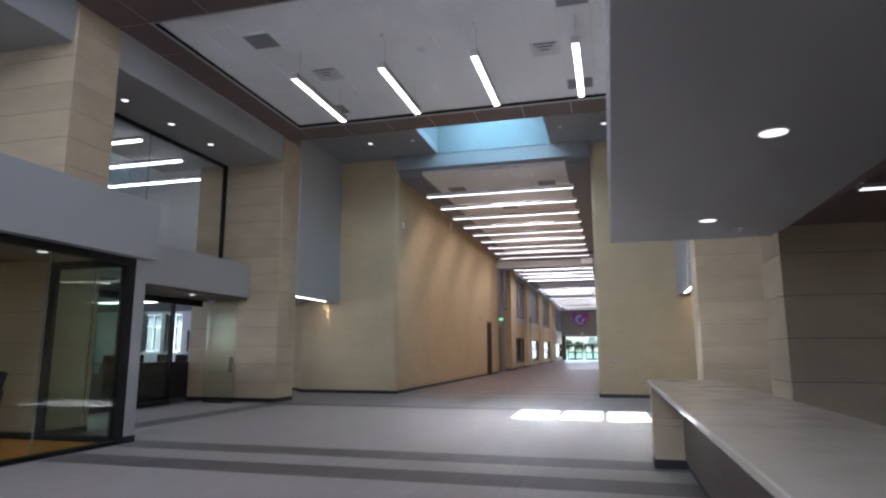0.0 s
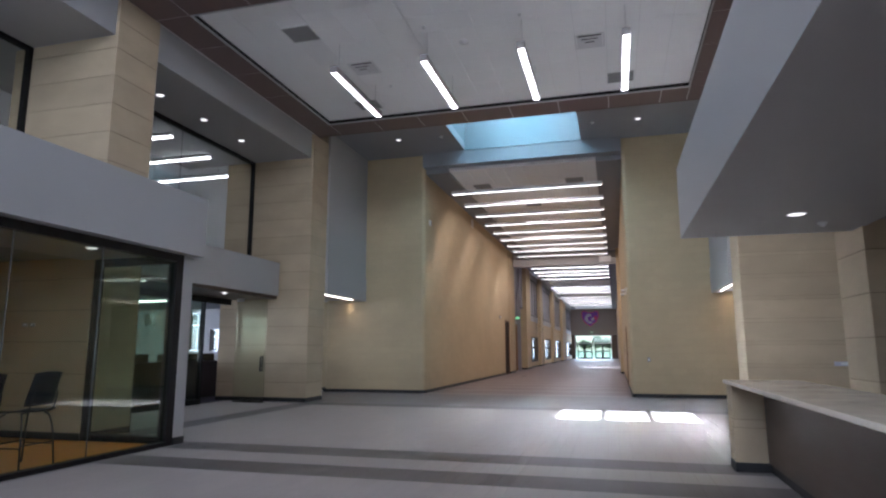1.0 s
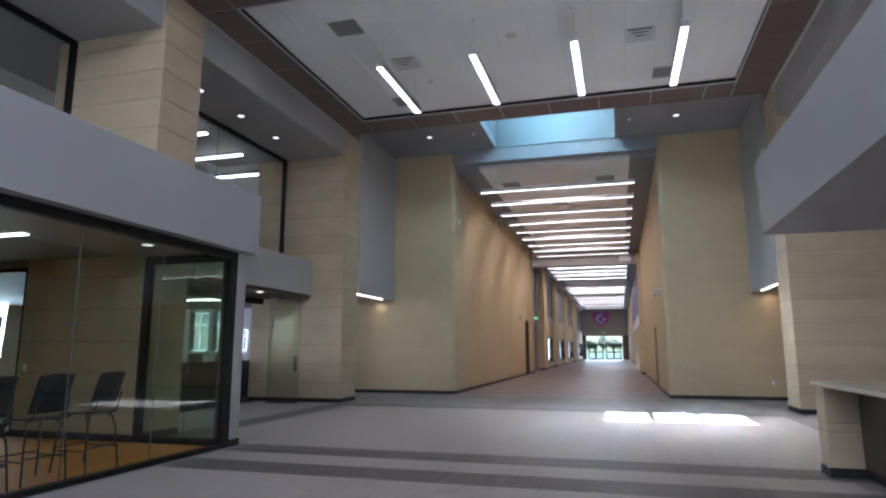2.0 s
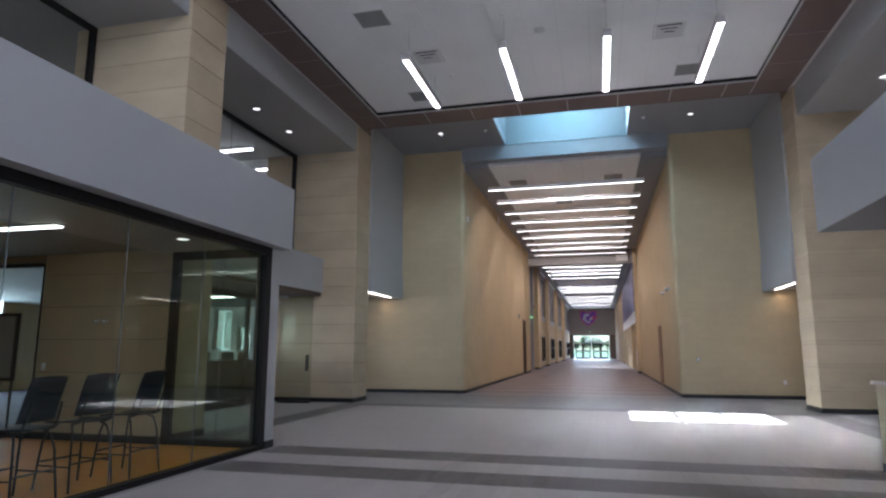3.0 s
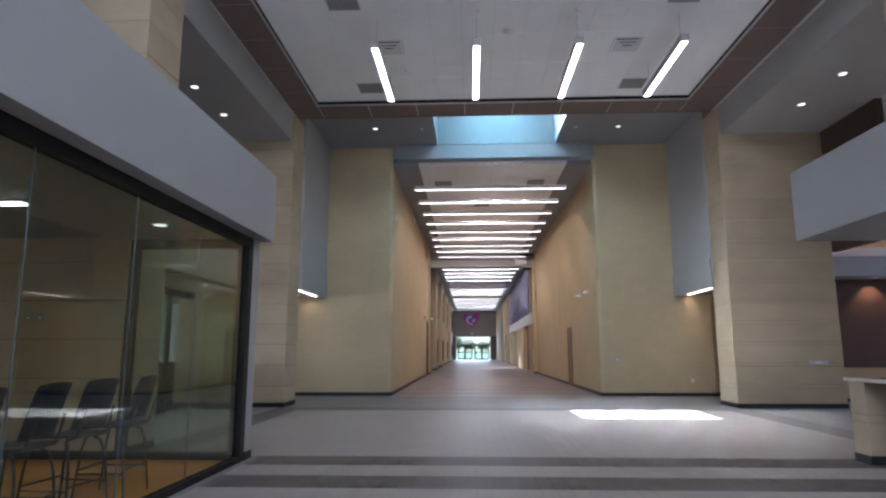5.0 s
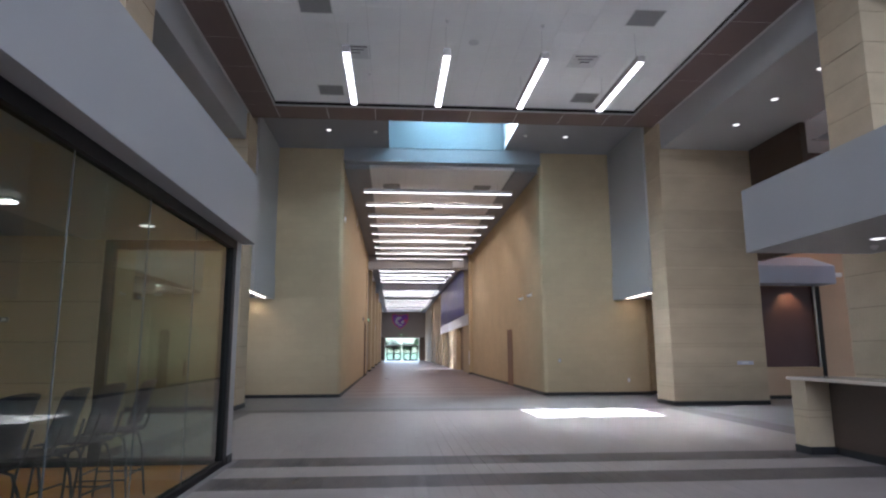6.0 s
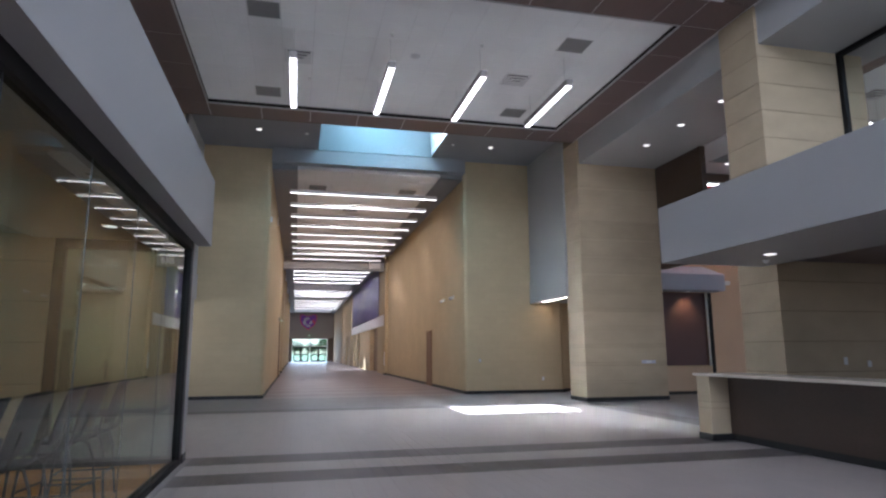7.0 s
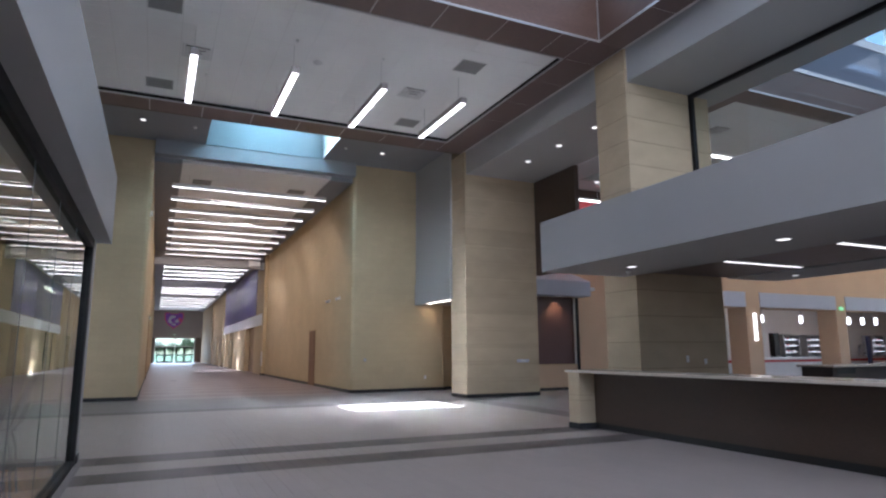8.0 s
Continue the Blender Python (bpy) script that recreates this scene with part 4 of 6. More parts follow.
setting("wall_recess_left", boxes((-4.1, 37.4, 2.95, XBAY, 40.2, 7.1), (-4.1, 37.4, 0, XBAY, 38.1, 2.95), (-4.6, 40.2, 0, XL - 0.06, 40.35, 7.1)), M_SPANDREL, "lilac grey wall set back between pilasters")
rec = setting("door_recess_left", boxes((-3.95, 38.1, 2.85, XBAY - 0.02, 40.2, 2.95), (-3.95, 38.1, 0, XBAY - 0.02, 38.2, 2.85), (-3.95, 40.1, 0, XBAY - 0.02, 40.2, 2.85)), M_PORTAL, "brown door in the set-back wall", "door")
part("leaf", boxes((-3.90, 38.205, 0.006, -3.85, 40.095, 2.845)), M_PORTAL, rec)
for k, (y0, y1, z1) in enumerate(((40.35, 42.6, 4.1), (52.7, 55.8, 4.2), (63.3, 66.2, 4.2))):
    portal(k + 1, y0, y1, z1)
for k, (y0, y1) in enumerate(((44.7, 51.1), (55.8, 61.5), (66.2, 72.9), (78.2, YE))):
    bay(k + 1, y0, y1)
setting("wall_outer_left", boxes((-8.3, 36, 0, -8.2, YE, 0.9), (-8.3, 36, 3.0, -8.2, YE, 8.0), *((-8.3, 36 + 3 * k, 0.9, -8.2, 37.4 + 3 * k, 3.0) for k in range(19)), (-8.3, 35.4, 0, -6.88, 35.6, 8)), M_WHITE, "white wall of the rooms beside the corridor")

pilaster("wall_pilaster_right_1", 2.55, 3.4, 36.4, 36.95)
pilaster("wall_pilaster_right_2", 2.66, 3.4, 61.5, 62.2)
pilaster("wall_pilaster_right_3", 2.66, 3.4, 74.0, 74.7)
setting("wall_right_upper", boxes((XR, 36.95, 2.95, 3.2, 53.4, 7.1), (XR, 56.0, 2.95, 3.2, 61.5, 7.1), (XR, 62.2, 2.95, 3.2, 74.0, 7.1), (XR, 74.7, 2.95, 3.2, YE, 7.1), (XR, 53.4, 3.2, 3.2, 56.0, 7.1), (XR, 36.95, 0, 3.2, 41.3, 2.95), (XR, 45.6, 0, 3.2, 53.4, 2.95), (XR, 56.0, 0, 3.2, 57.0, 2.95), (XR, 59.4, 0, 3.2, 61.5, 2.95), (XR, 62.2, 0, 3.2, 66, 2.95), (XR, 68.4, 0, 3.2, 74.0, 2.95), (XR, 74.7, 0, 3.2, YE, 2.95)), M_TANPAINT, "tan wall of the far corridor")
setting("trim_mural_band", boxes((XR - 0.012, 37.0, 2.97, XR - 0.002, 61.4, 3.66)), M_WHITE, "pale painted band under the wall graphic", "trim")
tagged(part("wall_mural", boxes((XR - 0.03, 40.6, 3.68, XR - 0.005, 60.5, 6.9)), M_PURPLE), "long blue and purple wall graphic", "wall graphic")
rd = thing("double_door", (XR + 0.35, 41.3, 0), "recessed brown double doors of the corridor", "door")
for a, b in ((41.32, 43.44), (43.46, 45.58)):
    part("leaf", boxes((XR + 0.30, a, 0.0, XR + 0.36, b, 2.95)), M_PORTAL, rd)
for y in (57.0, 66.0):
    d = thing("corridor_door", (XR + 0.3, y, 0), "dark framed glass doors of the far corridor", "door", "far corridor doors")
    part("frame", boxes((XR + 0.26, y, 0, XR + 0.34, y + 0.1, 2.95), (XR + 0.26, y + 2.3, 0, XR + 0.34, y + 2.4, 2.95), (XR + 0.26, y + 1.15, 0, XR + 0.34, y + 1.25, 2.95), (XR + 0.26, y, 2.1, XR + 0.34, y + 2.4, 2.2)), M_BLACK, d)
    no_shade(part("pane", boxes((XR + 0.29, y + 0.1, 0, XR + 0.30, y + 2.3, 2.95)), M_GLASS_TINT, d))
gd = thing("side_entrance", (XR + 0.3, 53.4, 0), "side entrance with bright clear glass", "door")
part("frame", boxes((XR + 0.26, 53.4, 0, XR + 0.34, 53.48, 3.2), (XR + 0.26, 55.92, 0, XR + 0.34, 56.0, 3.2), (XR + 0.26, 54.66, 0, XR + 0.34, 54.74, 3.2)), M_BLACK, gd)
no_shade(part("pane", boxes((XR + 0.29, 53.48, 0, XR + 0.30, 55.92, 3.2)), M_GLASS, gd))
setting("wall_right_rooms", boxes((7.9, 19.6, 0, 8.0, 45, 8), (7.9, 66, 0, 8.0, YE, 8), (3.2, 47.0, 0, 8.0, 47.15, 8), (3.2, 61.5, 0, 8.0, 61.6, 8)), M_TANPAINT, "tan walls behind the corridor")

# end wall with the entrance
setting("wall_end", boxes((-8.3, YE, 3.35, 8, YE + 0.3, 8), (-8.3, YE, 0, -3.22, YE + 0.3, 3.35), (1.87, YE, 0, 8, YE + 0.3, 3.35)), M_TAUPE, "taupe wall above the entrance")
setting("trim_entrance_panels", boxes((-4.12, YE - 0.03, 0, -3.22, YE, 3.35), (1.87, YE - 0.03, 0, 2.62, YE, 3.35)), M_LAMINATE, "dark brown panels beside the entrance", "trim")
ent = setting("door_entrance", boxes((-3.22, YE + 0.1, 3.25, 1.87, YE + 0.2, 3.35), (-3.22, YE + 0.1, 2.14, 1.87, YE + 0.2, 2.20), (-0.70, YE + 0.1, 0, -0.62, YE + 0.2, 3.35), (-3.22, YE + 0.1, 0, -3.12, YE + 0.2, 3.35), (1.77, YE + 0.1, 0, 1.87, YE + 0.2, 3.35)), M_TRIM, "glazed main entrance with two pairs of black doors", "door")
for x in (-2.90, -1.88, -0.45, 0.57):
    leaf = part("door_leaf", boxes((x, YE + 0.06, 0, x + 0.13, YE + 0.24, 2.14), (x + 0.89, YE + 0.06, 0, x + 1.02, YE + 0.24, 2.14), (x + 0.13, YE + 0.06, 0, x + 0.89, YE + 0.24, 0.2), (x + 0.13, YE + 0.06, 2.0, x + 0.89, YE + 0.24, 2.14), (x + 0.13, YE + 0.06, 0.95, x + 0.89, YE + 0.24, 1.12)), M_BLACK, ent, "black metal door frame")
    part("push_bar", boxes((x + 0.14, YE + 0.02, 1.0, x + 0.88, YE + 0.05, 1.05)), M_TRIM, leaf, "steel push bar")
no_shade(part("pane", boxes((-3.12, YE + 0.14, 0, 1.77, YE + 0.15, 3.25)), M_GLASS_SUN, ent))

# ---- outdoors beyond the entrance ----
setting("ground", boxes((-400, 95, -0.5, 400, 900, -0.05), (30.3, -300, -0.5, 400, 95, -0.05), (-400, -300, -0.5, -18.3, 95, -0.05), (8.1, 23, -0.5, 30.3, 95, -0.05)), M_GRASS, "sunlit grass around the building", "ground")
setting("pavement", boxes((-12, 91.8, -0.3, 12, 112, -0.02), (8.05, 46, -0.3, 24, 66, -0.02)), M_PAVE, "pale concrete forecourt", "pavement")


def leafy_tree(place, tall, seed):
    rnd = random.Random(seed)
    t = thing("tree", place, "broad green tree in full leaf", "tree", "trees outside the entrance")
    x, y, z = place
    bm = bmesh.new()
    disc(bm, x, y, z - 0.3, 0.22, tall * 0.55, 9, 0.12)
    for k in range(6):
        a, h = rnd.uniform(0, 6.28), tall * rnd.uniform(0.3, 0.5)
        v = bmesh.ops.create_cone(bm, cap_ends=True, segments=6, radius1=0.08, radius2=0.03, depth=tall * 0.35, matrix=Matrix.Translation((x + math.cos(a) * tall * 0.11, y + math.sin(a) * tall * 0.11, z + h + tall * 0.12)) @ Euler((math.sin(a) * -0.7, math.cos(a) * 0.7, 0)).to_matrix().to_4x4())
    part("trunk", bm, M_BARK, t)
    bm = bmesh.new()
    for k in range(900):
        d = Vector((rnd.gauss(0, 1), rnd.gauss(0, 1), rnd.gauss(0, 1.0)))
        d = d.normalized() * rnd.uniform(0.45, 1.0) * tall * 0.38
        c = Vector((x, y, z + tall * 0.56)) + d
        s = tall * rnd.uniform(0.018, 0.045)
        r = Euler((rnd.uniform(0, 6), rnd.uniform(0, 6), rnd.uniform(0, 6))).to_matrix()
        vs = [bm.verts.new(c + r @ Vector(p) * s) for p in ((-1, -0.6, 0), (1, -0.5, 0.2), (0.9, 0.7, -0.1), (-0.8, 0.6, 0.25))]
        bm.faces.new(vs)
    part("crown", bm, M_LEAF, t)


for k in range(16):
    leafy_tree((-44 + 5.4 * k + (k * 37 % 5) * 0.7, 455 + (k * 53 % 17) * 2, 0), 8 + (k * 29 % 5), 40 + k)

# ---- lights ----


def pendant(x, y0, y1, z):
    t = thing("pendant_light", (x, (y0 + y1) / 2, Z_CEIL), "lit linear pendant hung under the tile ceiling", "pendant light", "hall pendants")
    part("diffuser", boxes((x - 0.060, y0 + 0.03, z, x + 0.060, y1 - 0.02, z + 0.02)), M_PENDANT, t, "glowing white diffuser")
    case = part("housing", boxes((x - 0.073, y0, z + 0.004, x - 0.062, y1, z + 0.13), (x + 0.062, y0, z + 0.004, x + 0.073, y1, z + 0.13), (x - 0.062, y0, z + 0.022, x + 0.062, y1, z + 0.13), (x - 0.062, y0, z + 0.002, x + 0.062, y0 + 0.026, z + 0.022)), M_CASE, t, "grey painted metal housing")
    for y in (y0 + 0.25, y1 - 0.25):
        part("cable", boxes((x - 0.004, y - 0.004, z + 0.13, x + 0.004, y + 0.004, Z_CEIL)), M_TRIM, case)


for x in (-2.79, -0.95, 0.885, 2.72):
    pendant(x, 10.60, 13.06, 6.70)


def strip(x0, x1, y, z, top, name="strip_light", group="corridor strip lights", wide=0.135, glow=M_STRIP_LONG):
    t = thing(name, ((x0 + x1) / 2, y, top), "lit linear light across the corridor ceiling", "strip light", group)
    part("diffuser", boxes((x0 + 0.01, y - wide / 2 + 0.008, z, x1 - 0.01, y + wide / 2 - 0.008, z + 0.02)), glow, t, "glowing white diffuser")
    case = part("housing", boxes((x0, y - wide / 2, z + 0.004, x1, y - wide / 2 + 0.006, z + 0.12), (x0, y + wide / 2 - 0.006, z + 0.004, x1, y + wide / 2, z + 0.12), (x0, y - wide / 2 + 0.006, z + 0.022, x1, y + wide / 2 - 0.006, z + 0.12)), M_WHITE, t)
    for x in (x0 + 0.5, x1 - 0.5):
        part("cable", boxes((x - 0.004, y - 0.004, z + 0.12, x + 0.004, y + 0.004, top)), M_TRIM, case)


for k in range(9):
    strip(-2.93, 2.12, 20.41 + 1.9 * k, 6.64, 7.08)
for y in (41.2, 43.3, 45.5, 47.9, 55.2, 57.6, 60.2, 65.5, 68.6, 71.8, 75.0, 78.2):
    strip(-2.93, 2.12, y, 6.64, 7.08, group="far corridor strip lights", wide=0.12, glow=M_STRIP_FAR)


def strip_lamp(y, power, lean=4.2):
    """The light that a strip throws down into the corridor."""
    lamp = new("strip_lamp", bpy.data.lights.new("strip_lamp", "SPOT"))
    lamp.data.energy, lamp.data.color, lamp.data.spot_size, lamp.data.spot_blend, lamp.data.shadow_soft_size = power, (1.0, 0.86, 0.73), radians(156), 0.35, 0.0
    lamp.matrix_world = look((-0.4, y, 6.60), (-0.4, y + lean, 0))


for y in (20.41, 24.21, 28.01, 31.81):
    strip_lamp(y, 19)
strip_lamp(34.3, 14, 0.5)
for y in (43.3, 56.0, 68.6):
    strip_lamp(y, 30)


def downlight(x, y, z, r=0.085, group="soffit downlights", glow=M_DOWN):
    t = thing("downlight", (x, y, z), "small lit recessed downlight in the soffit", "downlight", group)
    bm = bmesh.new()
    disc(bm, x, y, z - 0.006, r * 0.82, 0.004)
    part("lens", bm, glow, t, "glowing lens")
    bm = bmesh.new()
    outer = [bm.verts.new((x + r * math.cos(a), y + r * math.sin(a), z - 0.001)) for a in (6.2832 * k / 24 for k in range(24))]
    mid = [bm.verts.new((x + r * 0.92 * math.cos(a), y + r * 0.92 * math.sin(a), z - 0.009)) for a in (6.2832 * k / 24 for k in range(24))]
    inner = [bm.verts.new((x + r * 0.82 * math.cos(a), y + r * 0.82 * math.sin(a), z - 0.003)) for a in (6.2832 * k / 24 for k in range(24))]
    for k in range(24):
        n = (k + 1) % 24
        bm.faces.new((outer[k], outer[n], mid[n], mid[k])), bm.faces.new((mid[k], mid[n], inner[n], inner[k]))
    part("ring", bm, M_WHITE, t, "white metal ring")


for y in (-1.6, 0.2, 1.8, 3.4, 10.42, 11.87, 13.37):
    downlight(-6.65, y, Z_SOFFIT), downlight(6.14, y, Z_SOFFIT)
downlight(-3.80, 17.24, Z_GREY, group="hall downlights"), downlight(3.18, 17.37, Z_GREY, group="hall downlights")
for y in (-1.4, 1.5, 4.39, 7.21):
    downlight(4.16, y, 2.72, 0.10, "counter downlights")

for side, x0, x1 in (("left", -5.62, -5.57), ("right", 5.07, 5.12)):
    t = thing("edge_light", (x0, 16.3, 2.9), "lit linear edge light under the bulkhead", "edge light", "bulkhead edge lights")
    part("diffuser", boxes((x0, 16.25, 2.875, x1, 18.1, 2.90)), M_EDGE, t)
    part("housing", boxes((x0 - 0.01, 16.24, 2.885, x0 - 0.002, 18.11, 2.90), (x1 + 0.002, 16.24, 2.885, x1 + 0.01, 18.11, 2.90)), M_TRIM, t)
for x in (-5.95, 5.42):
    downlight(x, 18.72, 2.95, 0.06, "passage downlights")
    warm = new("passage_lamp", bpy.data.lights.new("passage_lamp", "SPOT"))
    warm.data.energy, warm.data.color, warm.data.spot_size, warm.data.spot_blend, warm.data.shadow_soft_size = 1.1, (1.0, 0.78, 0.52), radians(150), 1.0, 0.05
    warm.matrix_world = look((x, 18.72, 2.93), (x, 18.80, 1.0))
downlight(8.25, 7.17, 2.76, 0.075, "counter bay downlights")
for y in (4.38, 6.27, 2.5, 0.6):
    t = thing("bay_light", (6.0, y, 2.78), "lit linear light set in the brown ceiling", "strip light", "counter bay lights")
    part("diffuser", boxes((5.30, y - 0.05, 2.742, 7.15, y + 0.05, 2.749)), M_BAY, t)
    part("frame", boxes((5.29, y - 0.06, 2.743, 7.16, y - 0.05, 2.78), (5.29, y + 0.05, 2.743, 7.16, y + 0.06, 2.78), (5.30, y - 0.05, 2.7495, 7.15, y + 0.05, 2.78)), M_TRIM, t)
for y, x1 in ((12.4, -7.95), (14.1, -8.1), (15.85, -8.5)):
    t = thing("upper_light", (-10, y, 7.2), "lit linear pendant in the upper floor room", "pendant light", "upper floor pendants")
    part("diffuser", boxes((-12.2, y - 0.04, 6.48, x1, y + 0.04, 6.52)), M_PENDANT, t)
    part("housing", boxes((-12.2, y - 0.05, 6.525, x1, y + 0.05, 6.60)), M_TRIM, t)
    for x in (-11.4, x1 - 0.6):
        part("cable", boxes((x - 0.006, y - 0.006, 6.6, x + 0.006, y + 0.006, 7.2)), M_TRIM, t)

# ---- serving counter ----
cnt = thing("serving_counter", (3.9, 2.0, 0), "long dark laminate counter with a cream quartz top", "counter")
part("countertop", soft_box(3.50, -5.0, 0.945, 4.33, 8.32, 0.985, 0.006), M_QUARTZ, cnt, "cream quartz worktop")
panel = part("front_panel", boxes((3.86, -5.0, 0.10, 3.90, 7.97, 0.945)), M_LAMINATE, cnt)
part("kick_base", boxes((3.885, -5.0, 0.0, 3.93, 7.97, 0.10)), M_RUBBER, cnt)
part("back_panel", boxes((4.22, -5.0, 0.0, 4.25, 8.26, 0.945)), M_LAMINATE, cnt)
post = part("end_post", boxes((3.535, 7.975, 0.10, 4.195, 8.265, 0.945)), M_STONE_CORE, cnt, "tan stone end post")
for z0, z1 in ((0.102, 0.47), (0.476, 0.56), (0.566, 0.944)):
    part("post_stone", soft_box(3.53, 7.97, z0, 4.20, 8.27, z1, 0.0025, 1), M_STONE, post)
part("post_base", boxes((3.522, 7.962, 0.0, 4.208, 8.278, 0.10)), M_RUBBER, cnt)

# ---- ceiling fittings of the hall ----


def ceiling_plate(name, x0, y0, x1, y1, label):
    t = thing(name, ((x0 + x1) / 2, (y0 + y1) / 2, Z_CEIL), label, "ceiling grille", "grey ceiling grilles")
    part("face", boxes((x0 + 0.02, y0 + 0.02, Z_CEIL - 0.008, x1 - 0.02, y1 - 0.02, Z_CEIL - 0.002)), M_GRILLE, t)
    part("rim", boxes((x0, y0, Z_CEIL - 0.012, x1, y0 + 0.02, Z_CEIL - 0.001), (x0, y1 - 0.02, Z_CEIL - 0.012, x1, y1, Z_CEIL - 0.001), (x0, y0 + 0.02, Z_CEIL - 0.012, x0 + 0.02, y1 - 0.02, Z_CEIL - 0.001), (x1 - 0.02, y0 + 0.02, Z_CEIL - 0.012, x1, y1 - 0.02, Z_CEIL - 0.001)), M_TBAR, t)


for x0, y0 in ((-3.62, 9.96), (-3.69, 13.59), (2.40, 9.98), (2.38, 13.61)):
    ceiling_plate("return_grille", x0, y0, x0 + 0.59, y0 + 0.57, "square grey perforated grille in the tile ceiling")


def air_diffuser(x, y, z=Z_CEIL, s=0.29):
    t = thing("air_diffuser", (x, y, z), "white square air diffuser with stepped louvres", "air diffuser", "ceiling air diffusers")
    part("flange", boxes((x - s, y - s, z - 0.008, x + s, y - s + 0.03, z - 0.001), (x - s, y + s - 0.03, z - 0.008, x + s, y + s, z - 0.001), (x - s, y - s + 0.03, z - 0.008, x - s + 0.03, y + s - 0.03, z - 0.001), (x + s - 0.03, y - s + 0.03, z - 0.008, x + s, y + s - 0.03, z - 0.001)), M_WHITE, t)
    for k, r in enumerate((s * 0.84, s * 0.60, s * 0.36)):
        low = z - 0.03 * (k + 1)
        # Solid dark boxes fill the louvre gaps, their shade put into the colour.
        part("throat", boxes((x - r + 0.015, y - r + 0.015, low, x + r - 0.015, y + r - 0.015, low + 0.03)), M_THROAT, t)
        part("louvre", boxes((x - r, y - r, low - 0.004, x + r, y + r, low)), M_WHITE, t)


air_diffuser(-2.70, 11.95), air_diffuser(2.07, 12.03)


def ceiling_knob(name, x, y, z, r, label, category):
    t = thing(name, (x, y, z), label, category)
    bm = bmesh.new()
    disc(bm, x, y, z - 0.02, r, 0.02, 24), disc(bm, x, y, z - 0.05, r * 0.45, 0.03, 20, r * 0.85)
    part("body", bm, M_WHITE, t)


ceiling_knob("smoke_detector", -0.35, 11.39, Z_CEIL, 0.10, "round white smoke detector on the tile ceiling", "detector")
for x, y in ((-0.94, 10.62), (0.87, 10.66), (-2.46, 12.94)):
    ceiling_knob("sprinkler", x, y, Z_CEIL, 0.035, "small white sprinkler in the tile ceiling", "sprinkler")
ceiling_knob("sprinkler", -2.46, 17.28, Z_GREY, 0.05, "small white sprinkler in the grey ceiling", "sprinkler")
ceiling_knob("sprinkler", 1.95, 17.31, Z_GREY, 0.05, "small white sprinkler in the grey ceiling", "sprinkler")
ceiling_knob("sprinkler", 4.55, 7.75, 2.72, 0.05, "small white sprinkler under the bulkhead", "sprinkler")
for x0, y0 in ((-2.3, 20.9), (0.9, 20.9), (-0.9, 24.1), (-2.3, 27.6), (0.9, 31.5)):
    t = thing("corridor_grille", (x0, y0, 7.08), "small grey grille in the corridor ceiling", "ceiling grille", "corridor ceiling grilles")
    part("face", boxes((x0, y0, 7.068, x0 + 0.59, y0 + 0.57, 7.078)), M_GRILLE, t)

# ---- on the corridor walls ----
door = setting("door_corridor", boxes((XR - 0.02, 24.0, 0, XR + 0.05, 24.05, 2.18), (XR - 0.02, 24.95, 0, XR + 0.05, 25.0, 2.18), (XR - 0.02, 24.05, 2.13, XR + 0.05, 24.95, 2.18)), M_DOOR, "closed brown wood door in a brown frame", "door")
leaf = part("leaf", boxes((XR - 0.012, 24.055, 0.005, XR + 0.03, 24.945, 2.125)), M_DOOR, door)
part("lever_handle", boxes((XR - 0.06, 24.84, 1.0, XR - 0.045, 24.98 - 0.1, 1.02), (XR - 0.06, 24.865, 1.0, XR - 0.012, 24.885, 1.02)), M_CHROME, leaf, "steel lever handle")
d2 = setting("door_corridor_left", boxes((XL - 0.05, 33.9, 0, XL + 0.02, 33.98, 2.95), (XL - 0.05, 35.2, 0, XL + 0.02, 35.28, 2.95), (XL - 0.05, 33.98, 2.87, XL + 0.02, 35.2, 2.95)), M_DOOR, "tall brown door in the block wall", "door")
part("leaf", boxes((XL - 0.03, 33.985, 0.005, XL + 0.008, 35.195, 2.865)), M_DARKDOOR, d2)


def wall_camera(x, y, z):
    t = thing("security_camera", (x, y, z), "small white dome camera on a wall arm", "security camera", "corridor cameras")
    part("arm", boxes((x - 0.09, y - 0.015, z + 0.045, x - 0.01, y + 0.015, z + 0.075)), M_WHITE, t)
    part("wall_plate", soft_box(x - 0.012, y - 0.05, z - 0.01, x, y + 0.05, z + 0.12, 0.004, 1), M_WHITE, t)
    bm = bmesh.new()
    disc(bm, x - 0.11, y, z, 0.062, 0.05, 18, 0.07)
    cap = rounded(part("cap", bm, M_WHITE, t))
    bm = bmesh.new()
    bmesh.ops.create_uvsphere(bm, u_segments=14, v_segments=8, radius=0.045, matrix=Matrix.Translation((x - 0.11, y, z - 0.002)))
    rounded(part("dome", bm, M_GRILLE, t, "grey glossy dome"))


wall_camera(XR, 20.45, 3.15), wall_camera(XR, 21.84, 3.15)


